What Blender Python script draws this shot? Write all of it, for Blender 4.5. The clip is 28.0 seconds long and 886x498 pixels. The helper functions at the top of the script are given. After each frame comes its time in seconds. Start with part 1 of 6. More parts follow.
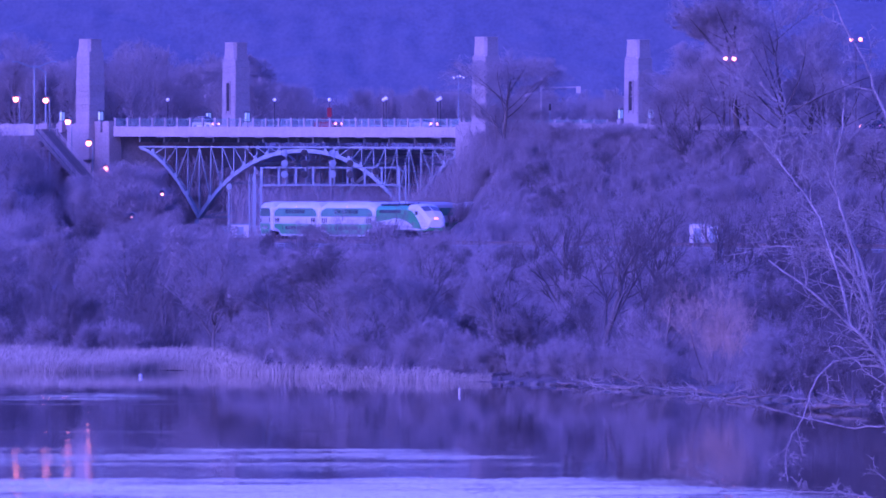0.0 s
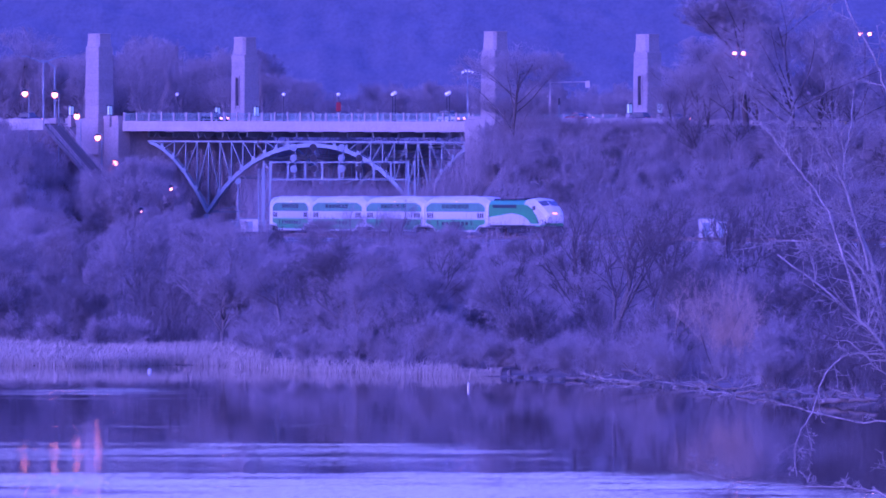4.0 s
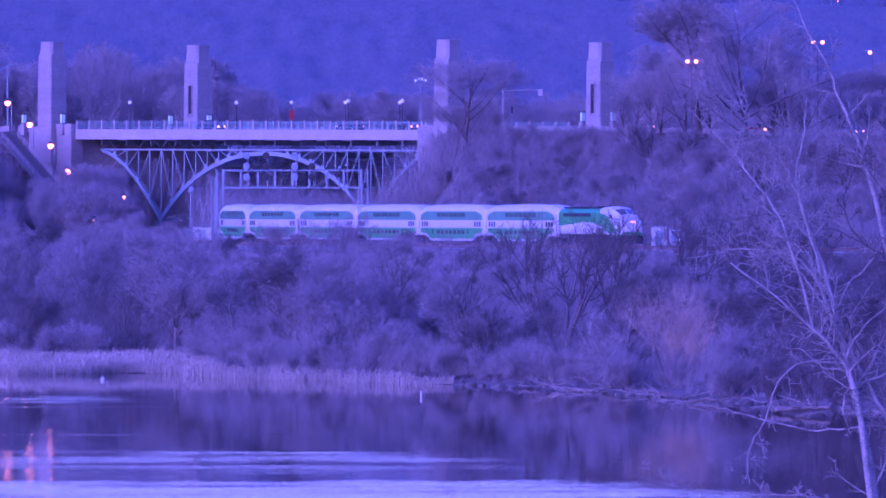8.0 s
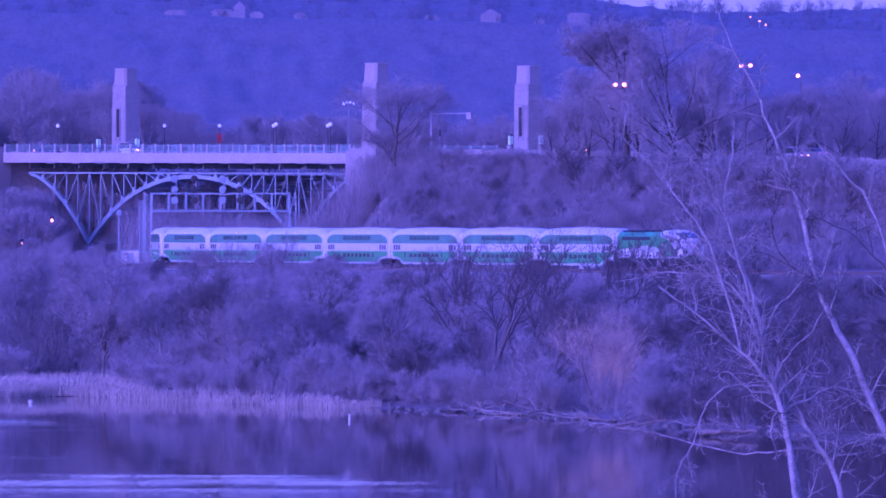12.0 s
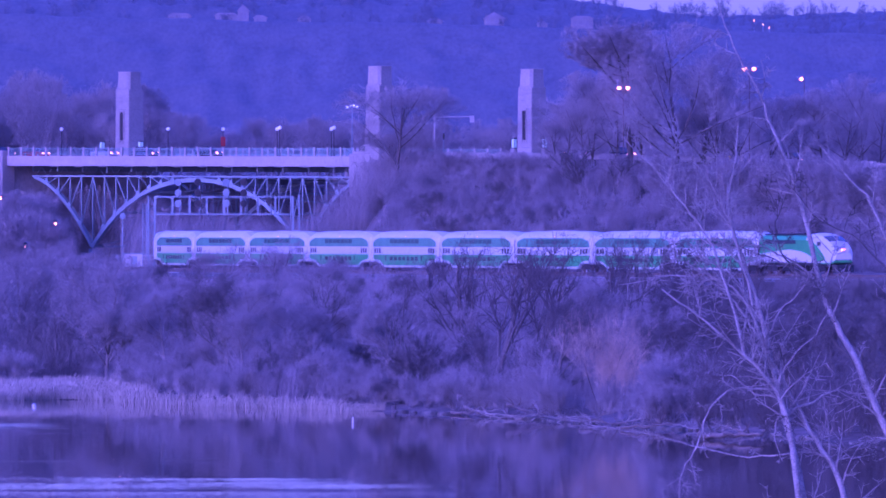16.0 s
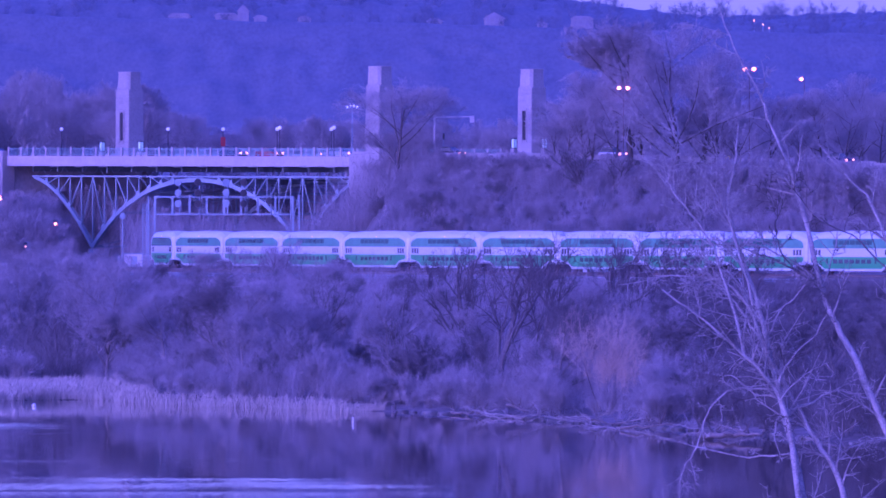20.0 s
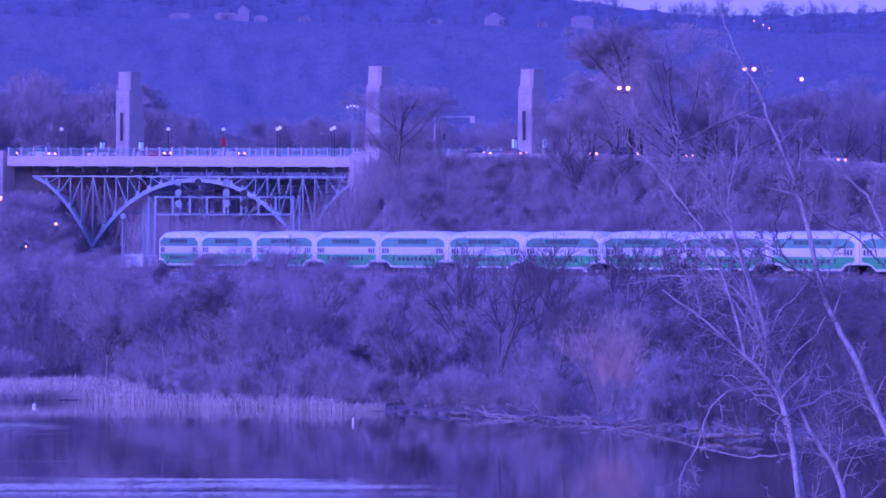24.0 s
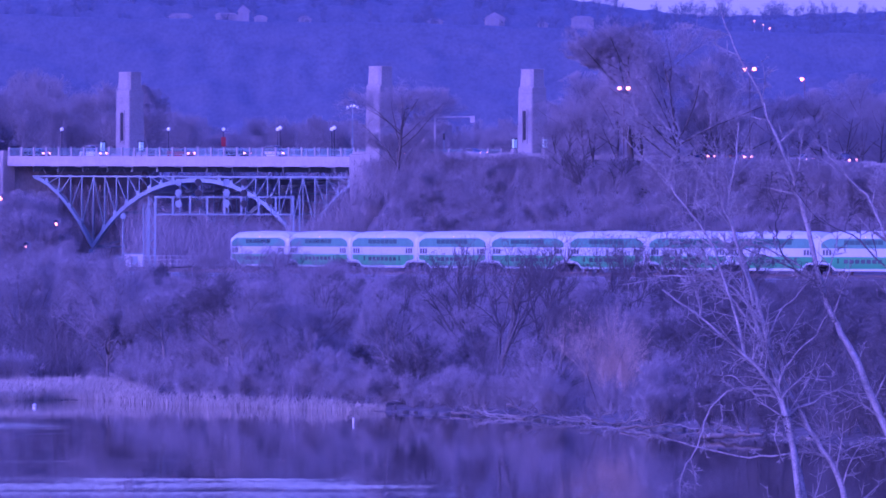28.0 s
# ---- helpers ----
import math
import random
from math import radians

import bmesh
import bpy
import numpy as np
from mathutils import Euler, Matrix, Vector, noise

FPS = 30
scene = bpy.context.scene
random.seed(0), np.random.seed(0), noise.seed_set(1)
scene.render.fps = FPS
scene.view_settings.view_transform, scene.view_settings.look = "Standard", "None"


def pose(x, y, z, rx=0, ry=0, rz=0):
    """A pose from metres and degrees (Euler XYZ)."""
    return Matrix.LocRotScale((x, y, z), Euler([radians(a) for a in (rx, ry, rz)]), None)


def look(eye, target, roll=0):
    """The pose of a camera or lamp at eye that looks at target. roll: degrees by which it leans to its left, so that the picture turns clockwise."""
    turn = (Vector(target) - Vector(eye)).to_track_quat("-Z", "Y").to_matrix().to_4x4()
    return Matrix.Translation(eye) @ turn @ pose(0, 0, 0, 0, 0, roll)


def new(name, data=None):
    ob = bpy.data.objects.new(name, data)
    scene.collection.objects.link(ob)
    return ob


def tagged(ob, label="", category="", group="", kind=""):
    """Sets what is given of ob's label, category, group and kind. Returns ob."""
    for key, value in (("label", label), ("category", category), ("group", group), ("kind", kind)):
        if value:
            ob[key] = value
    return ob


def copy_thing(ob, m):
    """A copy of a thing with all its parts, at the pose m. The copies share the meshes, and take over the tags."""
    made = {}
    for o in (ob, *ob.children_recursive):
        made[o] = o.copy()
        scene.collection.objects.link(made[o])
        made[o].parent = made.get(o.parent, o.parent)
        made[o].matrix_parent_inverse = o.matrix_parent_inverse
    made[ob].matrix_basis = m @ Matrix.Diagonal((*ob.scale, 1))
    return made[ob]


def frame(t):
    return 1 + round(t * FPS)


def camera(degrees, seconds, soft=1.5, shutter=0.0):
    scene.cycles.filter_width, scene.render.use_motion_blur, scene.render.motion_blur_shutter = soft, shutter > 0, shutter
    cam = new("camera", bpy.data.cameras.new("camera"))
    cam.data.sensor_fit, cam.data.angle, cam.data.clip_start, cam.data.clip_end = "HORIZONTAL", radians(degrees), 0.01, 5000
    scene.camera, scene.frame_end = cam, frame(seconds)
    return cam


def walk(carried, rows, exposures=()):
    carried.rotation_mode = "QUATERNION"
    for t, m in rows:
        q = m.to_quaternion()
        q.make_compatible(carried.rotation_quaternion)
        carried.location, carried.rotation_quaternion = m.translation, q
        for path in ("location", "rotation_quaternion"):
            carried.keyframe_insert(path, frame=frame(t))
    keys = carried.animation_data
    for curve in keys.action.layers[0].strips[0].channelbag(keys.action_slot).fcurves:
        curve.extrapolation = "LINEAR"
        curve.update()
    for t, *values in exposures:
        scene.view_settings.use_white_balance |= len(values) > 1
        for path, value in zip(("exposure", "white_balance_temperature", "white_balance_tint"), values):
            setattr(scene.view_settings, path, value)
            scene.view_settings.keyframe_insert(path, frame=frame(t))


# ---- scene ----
cam = camera(4.49, 28.0, soft=1.7)
EYE = Vector((0, 0, 14.3))


def aim(side, rise):
    """The camera on its tripod, turned by so many thousandths to the right and upwards."""
    return look(EYE, EYE + Vector((side / 1000, 1, rise / 1000)))


PATH = (
    (0, -9.3790, -4.1590),
    (0.5, -10.0990, -4.5360),
    (1, -10.1910, -4.5660),
    (1.5, -10.1830, -4.5885),
    (2, -10.1830, -4.6415),
    (2.5, -10.1830, -4.6415),
    (3, -10.1830, -4.6415),
    (3.5, -10.1830, -4.6415),
    (5.5, -10.1905, -4.6340),
    (6, -10.2135, -4.6415),
    (6.5, -9.7545, -4.5205),
    (7, -9.1875, -4.3735),
    (7.5, -7.5715, -4.1975),
    (8, -6.0110, -3.9145),
    (8.5, -4.9925, -3.6925),
    (9, -4.5565, -3.4545),
    (9.5, -4.1040, -3.3860),
    (10, -3.1775, -3.1260),
    (10.5, -1.8295, -2.6585),
    (11, -0.6665, -2.3000),
    (11.5, -0.0375, -1.9465),
    (12, 0.3515, -1.8560),
    (12.5, 0.4900, -1.6335),
    (14.5, 0.3280, -1.1585),
    (15, 0.2900, -1.3660),
    (15.5, 0.0375, -1.6035),
    (16, 0.0375, -1.5655),
    (16.5, 0.0375, -1.5500),
    (17, 0.0375, -1.5580),
    (17.5, 0.0375, -1.5580),
    (18, 0.0375, -1.5655),
    (18.5, 0.0375, -1.5580),
    (19, 0.0375, -1.5580),
    (19.5, 0.0375, -1.5500),
    (20, 0.0375, -1.5575),
    (20.5, 0.0375, -1.5575),
    (21, 0.0375, -1.5575),
    (21.5, 0.0375, -1.5575),
    (23.5, 0.0300, -1.5575),
    (24, 0.0150, -1.5500),
    (24.5, -0.0000, -1.5500),
    (25, -0.0000, -1.5500),
    (25.5, -0.0000, -1.5500),
    (26, -0.0000, -1.5500),
    (26.5, -0.0000, -1.5500),
    (27, -0.0000, -1.5500),
    (27.5, -0.0000, -1.5500),
    (28, -0.0000, -1.5500),
)
walk(cam, [(t, aim(a, b)) for t, a, b in PATH], exposures=[(0, -0.03, 4247, 122), (9, -0.03, 4247, 122), (15, 0.0, 4252, 120.5), (28, 0.0, 4252, 120.5)])

# ---- light ----
world = bpy.data.worlds.new("dusk")
scene.world = world
world.use_nodes = True
wn = world.node_tree
sky = wn.nodes.new("ShaderNodeTexSky")
sky.sky_type, sky.sun_disc = "NISHITA", False
sky.sun_elevation, sky.sun_rotation = radians(17), radians(217)
sky.air_density, sky.dust_density = 1.0, 2.0
wn.links.new(sky.outputs[0], wn.nodes["Background"].inputs[0])
wn.nodes["Background"].inputs[1].default_value = 0.15
sun = new("sun", bpy.data.lights.new("sun", "SUN"))
sun.data.energy, sun.data.angle, sun.data.color = 0.6, radians(60), (1, 0.93, 0.86)
sun.matrix_world = look((-600, -800, 300), (0, 0, 0))

# ---- materials ----


def mat(name, color, rough=0.8, vary=0.25, scale=1.0, fine=8.0, bump=0.0, metal=0.0, per=0.0, hue=None):
    m = bpy.data.materials.new(name)
    m.use_nodes = True
    nt = m.node_tree
    b = nt.nodes["Principled BSDF"]
    b.inputs["Roughness"].default_value, b.inputs["Metallic"].default_value = rough, metal
    co = nt.nodes.new("ShaderNodeTexCoord")
    mix = nt.nodes.new("ShaderNodeMix")
    mix.data_type = "RGBA"
    n1, n2 = nt.nodes.new("ShaderNodeTexNoise"), nt.nodes.new("ShaderNodeTexNoise")
    n1.inputs["Scale"].default_value, n2.inputs["Scale"].default_value = scale, scale * fine
    n1.inputs["Detail"].default_value = 4
    for n in (n1, n2):
        nt.links.new(co.outputs["Object"], n.inputs["Vector"])
    add = nt.nodes.new("ShaderNodeMath")
    add.operation = "ADD"
    nt.links.new(n1.outputs[0], add.inputs[0])
    nt.links.new(n2.outputs[0], add.inputs[1])
    last = add
    if per:
        info = nt.nodes.new("ShaderNodeObjectInfo")
        ma = nt.nodes.new("ShaderNodeMath")
        ma.operation = "MULTIPLY_ADD"
        nt.links.new(info.outputs["Random"], ma.inputs[0])
        ma.inputs[1].default_value = per
        nt.links.new(last.outputs[0], ma.inputs[2])
        last = ma
    mr = nt.nodes.new("ShaderNodeMapRange")
    mr.inputs["From Min"].default_value, mr.inputs["From Max"].default_value = 0.65, 1.35 + per
    nt.links.new(last.outputs[0], mr.inputs["Value"])
    nt.links.new(mr.outputs[0], mix.inputs["Factor"])
    lo = [c * (1 - vary) for c in color]
    hi = [min(1, c * (1 + vary)) for c in (hue or color)]
    mix.inputs["A"].default_value, mix.inputs["B"].default_value = (*lo, 1), (*hi, 1)
    nt.links.new(mix.outputs["Result"], b.inputs["Base Color"])
    if bump:
        bp = nt.nodes.new("ShaderNodeBump")
        bp.inputs["Strength"].default_value, bp.inputs["Distance"].default_value = 0.6, bump
        nt.links.new(n2.outputs[0], bp.inputs["Height"])
        nt.links.new(bp.outputs[0], b.inputs["Normal"])
    return m


def glow(name, color, strength, base=(0.8, 0.8, 0.8)):
    m = bpy.data.materials.new(name)
    m.use_nodes = True
    b = m.node_tree.nodes["Principled BSDF"]
    b.inputs["Base Color"].default_value = (*base, 1)
    b.inputs["Emission Color"].default_value, b.inputs["Emission Strength"].default_value = (*color, 1), strength
    return m


concrete = mat("weathered_concrete", (0.34, 0.315, 0.295), 0.85, 0.22, 0.25, 9, 0.01)
# paler copy of the concrete, brightens the surfaces shaded under the deck
lifted_concrete = mat("shade_lightened_concrete", (0.56, 0.53, 0.50), 0.85, 0.22, 0.2, 9, 0.01)
limestone = mat("pale_limestone", (0.28, 0.257, 0.238), 0.85, 0.25, 0.3, 12, 0.01, per=0.25)
deck_white = mat("painted_fascia", (0.345, 0.32, 0.305), 0.7, 0.12, 0.3, 9)
asphalt = mat("asphalt", (0.05, 0.05, 0.05), 0.85, 0.2, 0.4, 20)
steel = mat("grey_green_painted_steel", (0.235, 0.295, 0.305), 0.55, 0.18, 0.5, 6, metal=0.1)
galv = mat("galvanised_steel", (0.215, 0.268, 0.29), 0.5, 0.15, 1, 6, metal=0.3)
dark_steel = mat("dark_steel", (0.05, 0.05, 0.055), 0.5, 0.2, 1, 6, metal=0.3)
teal_rail = mat("teal_painted_rail", (0.17, 0.27, 0.26), 0.5, 0.15, 1, 6)
black = mat("black_paint", (0.02, 0.02, 0.022), 0.6, 0.2, 1, 6)
white_paint = mat("white_train_paint", (0.54, 0.54, 0.53), 0.3, 0.06, 0.4, 8)
green_paint = mat("green_train_paint", (0.03, 0.30, 0.10), 0.3, 0.10, 0.4, 8)
grey_roof = mat("dull_grey_roof", (0.5, 0.5, 0.5), 0.6, 0.15, 0.5, 8)
# train green with the sky's reflection put in as a paler colour
upper_sheen = mat("sky_paled_green_band", (0.11, 0.29, 0.20), 0.2, 0.2, 0.6, 5)
green_glass = mat("green_tinted_glass", (0.05, 0.12, 0.09), 0.2, 0.2, 1, 4)
tinted = mat("tinted_glass", (0.11, 0.115, 0.11), 0.08, 0.1, 1, 4)
rust = mat("rusty_steel", (0.11, 0.075, 0.06), 0.8, 0.25, 1, 8)
sooty = mat("sooty_concrete", (0.10, 0.095, 0.09), 0.9, 0.3, 0.5, 8)
ballast = mat("grey_ballast", (0.12, 0.115, 0.11), 0.95, 0.3, 2, 6, 0.03)
soil = mat("leaf_littered_soil", (0.10, 0.083, 0.075), 0.95, 0.4, 0.08, 12, 0.1, hue=(0.145, 0.122, 0.11))
bark = mat("grey_brown_bark", (0.09, 0.076, 0.07), 0.9, 0.3, 0.6, 8, per=0.5)
twig = mat("bare_twigs", (0.255, 0.235, 0.24), 0.9, 0.22, 0.25, 8, per=0.3)
twig_pale = mat("pale_thicket_twigs", (0.28, 0.258, 0.262), 0.9, 0.22, 0.10, 6)
twig_dark = mat("dark_and_shaded_twigs", (0.135, 0.124, 0.127), 0.9, 0.25, 0.10, 6)
# valley brush, its colour paled to lighten the shade by the bridge
lifted_brush = mat("shade_lightened_brush", (0.40, 0.365, 0.33), 0.9, 0.25, 0.12, 6)
slope_brush = mat("grey_slope_brush", (0.235, 0.214, 0.22), 0.9, 0.3, 0.09, 5)
brush = mat("fine_brush_twigs", (0.228, 0.208, 0.216), 0.9, 0.32, 0.09, 5)
twig_warm = mat("tan_willow_twigs", (0.44, 0.345, 0.275), 0.9, 0.25, 0.3, 8)
twig_old = mat("grey_lichened_twigs", (0.27, 0.248, 0.252), 0.9, 0.25, 0.3, 8, per=0.3)
bark_pale = mat("pale_sunlit_bark", (0.28, 0.258, 0.24), 0.9, 0.5, 2.5, 9, 0.03)
bark_grey = mat("grey_thicket_bark", (0.17, 0.15, 0.138), 0.9, 0.3, 0.6, 8, per=0.4)
bark_dark = mat("dark_wet_bark", (0.10, 0.09, 0.09), 0.9, 0.3, 0.8, 8)
evergreen = mat("dark_evergreen", (0.03, 0.045, 0.03), 0.9, 0.3, 0.6, 8)
reed_mat = mat("dry_straw_reeds", (0.355, 0.318, 0.265), 0.9, 0.3, 0.15, 10)
wood = mat("driftwood", (0.15, 0.125, 0.11), 0.9, 0.3, 1, 8)
lamp_orange = glow("sodium_lamp", (1.0, 0.25, 0.0), 11)
lamp_white = glow("white_globe", (1.0, 0.95, 0.85), 0.12)
house_white = mat("pale_siding", (0.5, 0.49, 0.47), 0.8, 0.1, 0.5, 8)


def water_material():
    m = bpy.data.materials.new("still_lake_water")
    m.use_nodes = True
    nt = m.node_tree
    b = nt.nodes["Principled BSDF"]
    b.inputs["Base Color"].default_value = (0.012, 0.014, 0.016, 1)
    b.inputs["Roughness"].default_value, b.inputs["IOR"].default_value = 0.0, 1.33
    geo = nt.nodes.new("ShaderNodeNewGeometry")

    def noise_at(sx, sy, detail):
        mp = nt.nodes.new("ShaderNodeMapping")
        mp.inputs["Scale"].default_value = (sx, sy, 1)
        nt.links.new(geo.outputs["Position"], mp.inputs["Vector"])
        n = nt.nodes.new("ShaderNodeTexNoise")
        n.inputs["Scale"].default_value, n.inputs["Detail"].default_value = 1, detail
        nt.links.new(mp.outputs[0], n.inputs["Vector"])
        return n

    def math_node(op, a, k):
        n = nt.nodes.new("ShaderNodeMath")
        n.operation = op
        nt.links.new(a, n.inputs[0])
        n.inputs[1].default_value = k
        return n.outputs[0]

    # wind lanes: long thin streaks of ruffled water between calm sheets
    warp = noise_at(0.03, 0.012, 3)
    sep = nt.nodes.new("ShaderNodeSeparateXYZ")
    nt.links.new(geo.outputs["Position"], sep.inputs[0])

    def join(op, a, b):
        n = nt.nodes.new("ShaderNodeMath")
        n.operation = op
        nt.links.new(a, n.inputs[0])
        nt.links.new(b, n.inputs[1])
        return n.outputs[0]

    def spread(v, a, b, c, d):
        n = nt.nodes.new("ShaderNodeMapRange")
        n.interpolation_type = "SMOOTHSTEP"
        for name, k in zip(("From Min", "From Max", "To Min", "To Max"), (a, b, c, d)):
            n.inputs[name].default_value = k
        nt.links.new(v, n.inputs["Value"])
        return n.outputs[0]

    away = join("ADD", sep.outputs[1], math_node("MULTIPLY", math_node("SUBTRACT", warp.outputs[0], 0.5), 22))
    away = join("ADD", away, math_node("MULTIPLY", math_node("SUBTRACT", noise_at(0.22, 0.05, 3).outputs[0], 0.5), 11))
    ramp = nt.nodes.new("ShaderNodeValToRGB")
    stops = ((560, 0.9), (578, 0.8), (588, 0.1), (604, 0.14), (620, 0.28), (636, 0.36), (650, 0.5), (660, 0.0), (699, 0.0), (702, 0.5), (705, 0.0), (797, 0.0), (799, 0.5), (803, 0.5), (806, 0.0), (815, 0.0), (822, 1.0), (838, 1.0), (845, 0.0))
    el = ramp.color_ramp.elements
    while len(el) < len(stops):
        el.new(0.5)
    for e, (d, k) in zip(el, stops):
        e.position, e.color = (d - 550) / 340, (k, k, k, 1)
    nt.links.new(spread(away, 550, 890, 0, 1), ramp.inputs[0])
    ramp.inputs[0].links[0].from_node.interpolation_type = "LINEAR"
    patch = noise_at(0.05, 0.02, 3)
    lim = join("ADD", math_node("MULTIPLY", sep.outputs[1], 0.143), sep.outputs[0])
    lim = join("ADD", lim, math_node("MULTIPLY", patch.outputs[0], 8))
    ruff = join("MULTIPLY", ramp.outputs[0], spread(lim, 91, 98, 1.0, 0.04))
    # the farthest streaks keep to one side of the lake
    aside_of = join("MULTIPLY", spread(sep.outputs[0], -28, -20, 0, 1), spread(sep.outputs[1], 770, 790, 0, 1))
    ruff = join("MULTIPLY", ruff, math_node("ADD", math_node("MULTIPLY", aside_of, -1), 1))
    gust = noise_at(0.06, 0.10, 3)
    ruff = join("MULTIPLY", ruff, spread(gust.outputs[0], 0.32, 0.62, 0.2, 1.15))
    mr = nt.nodes.new("ShaderNodeMapRange")
    mr.inputs["To Min"].default_value, mr.inputs["To Max"].default_value = 0.013, 0.10
    nt.links.new(ruff, mr.inputs["Value"])
    # ripples: the facets that show at a low angle lean towards the shore they are seen from
    ripple = noise_at(4.0, 7.0, 3)
    sub = nt.nodes.new("ShaderNodeVectorMath")
    sub.operation = "SUBTRACT"
    nt.links.new(ripple.outputs["Color"], sub.inputs[0])
    sub.inputs[1].default_value = (0.5, 0.5, 0.5)
    sc = nt.nodes.new("ShaderNodeVectorMath")
    sc.operation = "SCALE"
    nt.links.new(sub.outputs[0], sc.inputs[0])
    nt.links.new(mr.outputs[0], sc.inputs["Scale"])
    # swell lies across the wind, so slopes are greater sideways
    aside = nt.nodes.new("ShaderNodeVectorMath")
    aside.operation = "MULTIPLY"
    nt.links.new(sc.outputs[0], aside.inputs[0])
    aside.inputs[1].default_value = (3, 1, 1)
    tilt = nt.nodes.new("ShaderNodeCombineXYZ")
    nt.links.new(math_node("MULTIPLY", ruff, -0.011), tilt.inputs[1])
    lean = nt.nodes.new("ShaderNodeVectorMath")
    nt.links.new(aside.outputs[0], lean.inputs[0])
    nt.links.new(tilt.outputs[0], lean.inputs[1])
    ad = nt.nodes.new("ShaderNodeVectorMath")
    nt.links.new(lean.outputs[0], ad.inputs[0])
    ad.inputs[1].default_value = (0, 0, 1)
    no = nt.nodes.new("ShaderNodeVectorMath")
    no.operation = "NORMALIZE"
    nt.links.new(ad.outputs[0], no.inputs[0])
    nt.links.new(no.outputs[0], b.inputs["Normal"])
    return m


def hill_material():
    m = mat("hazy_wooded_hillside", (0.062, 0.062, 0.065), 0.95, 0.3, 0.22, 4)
    # the mottling runs evenly up the slope
    nt = m.node_tree
    mp = nt.nodes.new("ShaderNodeMapping")
    mp.inputs["Scale"].default_value = (1, 0.15, 1.1)
    co = next(n for n in nt.nodes if n.bl_idname == "ShaderNodeTexCoord")
    nt.links.new(co.outputs["Object"], mp.inputs["Vector"])
    for n in nt.nodes:
        if n.bl_idname == "ShaderNodeTexNoise":
            nt.links.new(mp.outputs[0], n.inputs["Vector"])
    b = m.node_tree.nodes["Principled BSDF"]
    # distance haze is put in as an even bluish glow of the slope
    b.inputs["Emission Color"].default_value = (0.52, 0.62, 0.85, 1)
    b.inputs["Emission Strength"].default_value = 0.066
    return m


# ---- mesh helpers ----


def part(name, bm, material, parent=None, label=""):
    me = bpy.data.meshes.new(name)
    bm.to_mesh(me)
    bm.free()
    me.materials.append(material)
    ob = new(name, me)
    ob.parent = parent
    if label:
        ob["label"] = label
    return ob


def box(bm, x0, x1, y0, y1, z0, z1, bevel=0.0):
    m = Matrix.LocRotScale(((x0 + x1) / 2, (y0 + y1) / 2, (z0 + z1) / 2), None, (x1 - x0, y1 - y0, z1 - z0))
    r = bmesh.ops.create_cube(bm, size=1, matrix=m)
    if bevel:
        es = {e for v in r["verts"] for e in v.link_edges}
        bmesh.ops.bevel(bm, geom=list(es), offset=bevel, segments=1, affect="EDGES")
    return bm


def block(x0, x1, y0, y1, z0, z1, bevel=0.0):
    return box(bmesh.new(), x0, x1, y0, y1, z0, z1, bevel)


def tube(bm, p, q, r0, r1=None, n=8):
    p, q = Vector(p), Vector(q)
    d = q - p
    m = Matrix.Translation((p + q) / 2) @ d.to_track_quat("Z", "Y").to_matrix().to_4x4()
    bmesh.ops.create_cone(bm, cap_ends=True, segments=n, radius1=r0, radius2=r0 if r1 is None else r1, depth=d.length, matrix=m)
    return bm


def beam(bm, p, q, wide, high):
    """A rectangular bar from p to q."""
    p, q = Vector(p), Vector(q)
    d = q - p
    m = Matrix.Translation((p + q) / 2) @ d.to_track_quat("X", "Z").to_matrix().to_4x4() @ Matrix.Diagonal((d.length, wide, high, 1))
    bmesh.ops.create_cube(bm, size=1, matrix=m)
    return bm


def ball(bm, c, r, seg=10, flat=1.0):
    bmesh.ops.create_uvsphere(bm, u_segments=seg, v_segments=max(4, seg // 2 + 1), radius=r, matrix=Matrix.Translation(c) @ Matrix.Diagonal((1, 1, flat, 1)))
    return bm


def prism(bm, pts, y0, y1):
    """A polygon of (x, z) points, thickened from y0 to y1."""
    a = [bm.verts.new((x, y0, z)) for x, z in pts]
    b = [bm.verts.new((x, y1, z)) for x, z in pts]
    bm.faces.new(a)
    bm.faces.new(b[::-1])
    for i in range(len(pts)):
        j = (i + 1) % len(pts)
        bm.faces.new((a[i], b[i], b[j], a[j]))
    bmesh.ops.recalc_face_normals(bm, faces=bm.faces)
    return bm


def loft(bm, rings):
    vs = [[bm.verts.new(p) for p in ring] for ring in rings]
    n = len(vs[0])
    for a, b in zip(vs, vs[1:]):
        for i in range(n):
            bm.faces.new((a[i], a[(i + 1) % n], b[(i + 1) % n], b[i]))
    bm.faces.new(vs[0][::-1])
    bm.faces.new(vs[-1])
    bmesh.ops.recalc_face_normals(bm, faces=bm.faces)
    return bm


def mesh_from(name, verts, faces, material):
    """A mesh from an array of vertices and one or more arrays of faces."""
    if not isinstance(faces, (list, tuple)):
        faces = [faces]
    corners = np.concatenate([f.ravel() for f in faces]).astype(np.int32)
    counts = np.concatenate([np.full(len(f), f.shape[1]) for f in faces])
    me = bpy.data.meshes.new(name)
    me.vertices.add(len(verts))
    me.vertices.foreach_set("co", np.asarray(verts, np.float32).ravel())
    me.loops.add(len(corners))
    me.loops.foreach_set("vertex_index", corners)
    me.polygons.add(len(counts))
    me.polygons.foreach_set("loop_start", (np.cumsum(counts) - counts).astype(np.int32))
    me.update(calc_edges=True)
    me.materials.append(material)
    return me


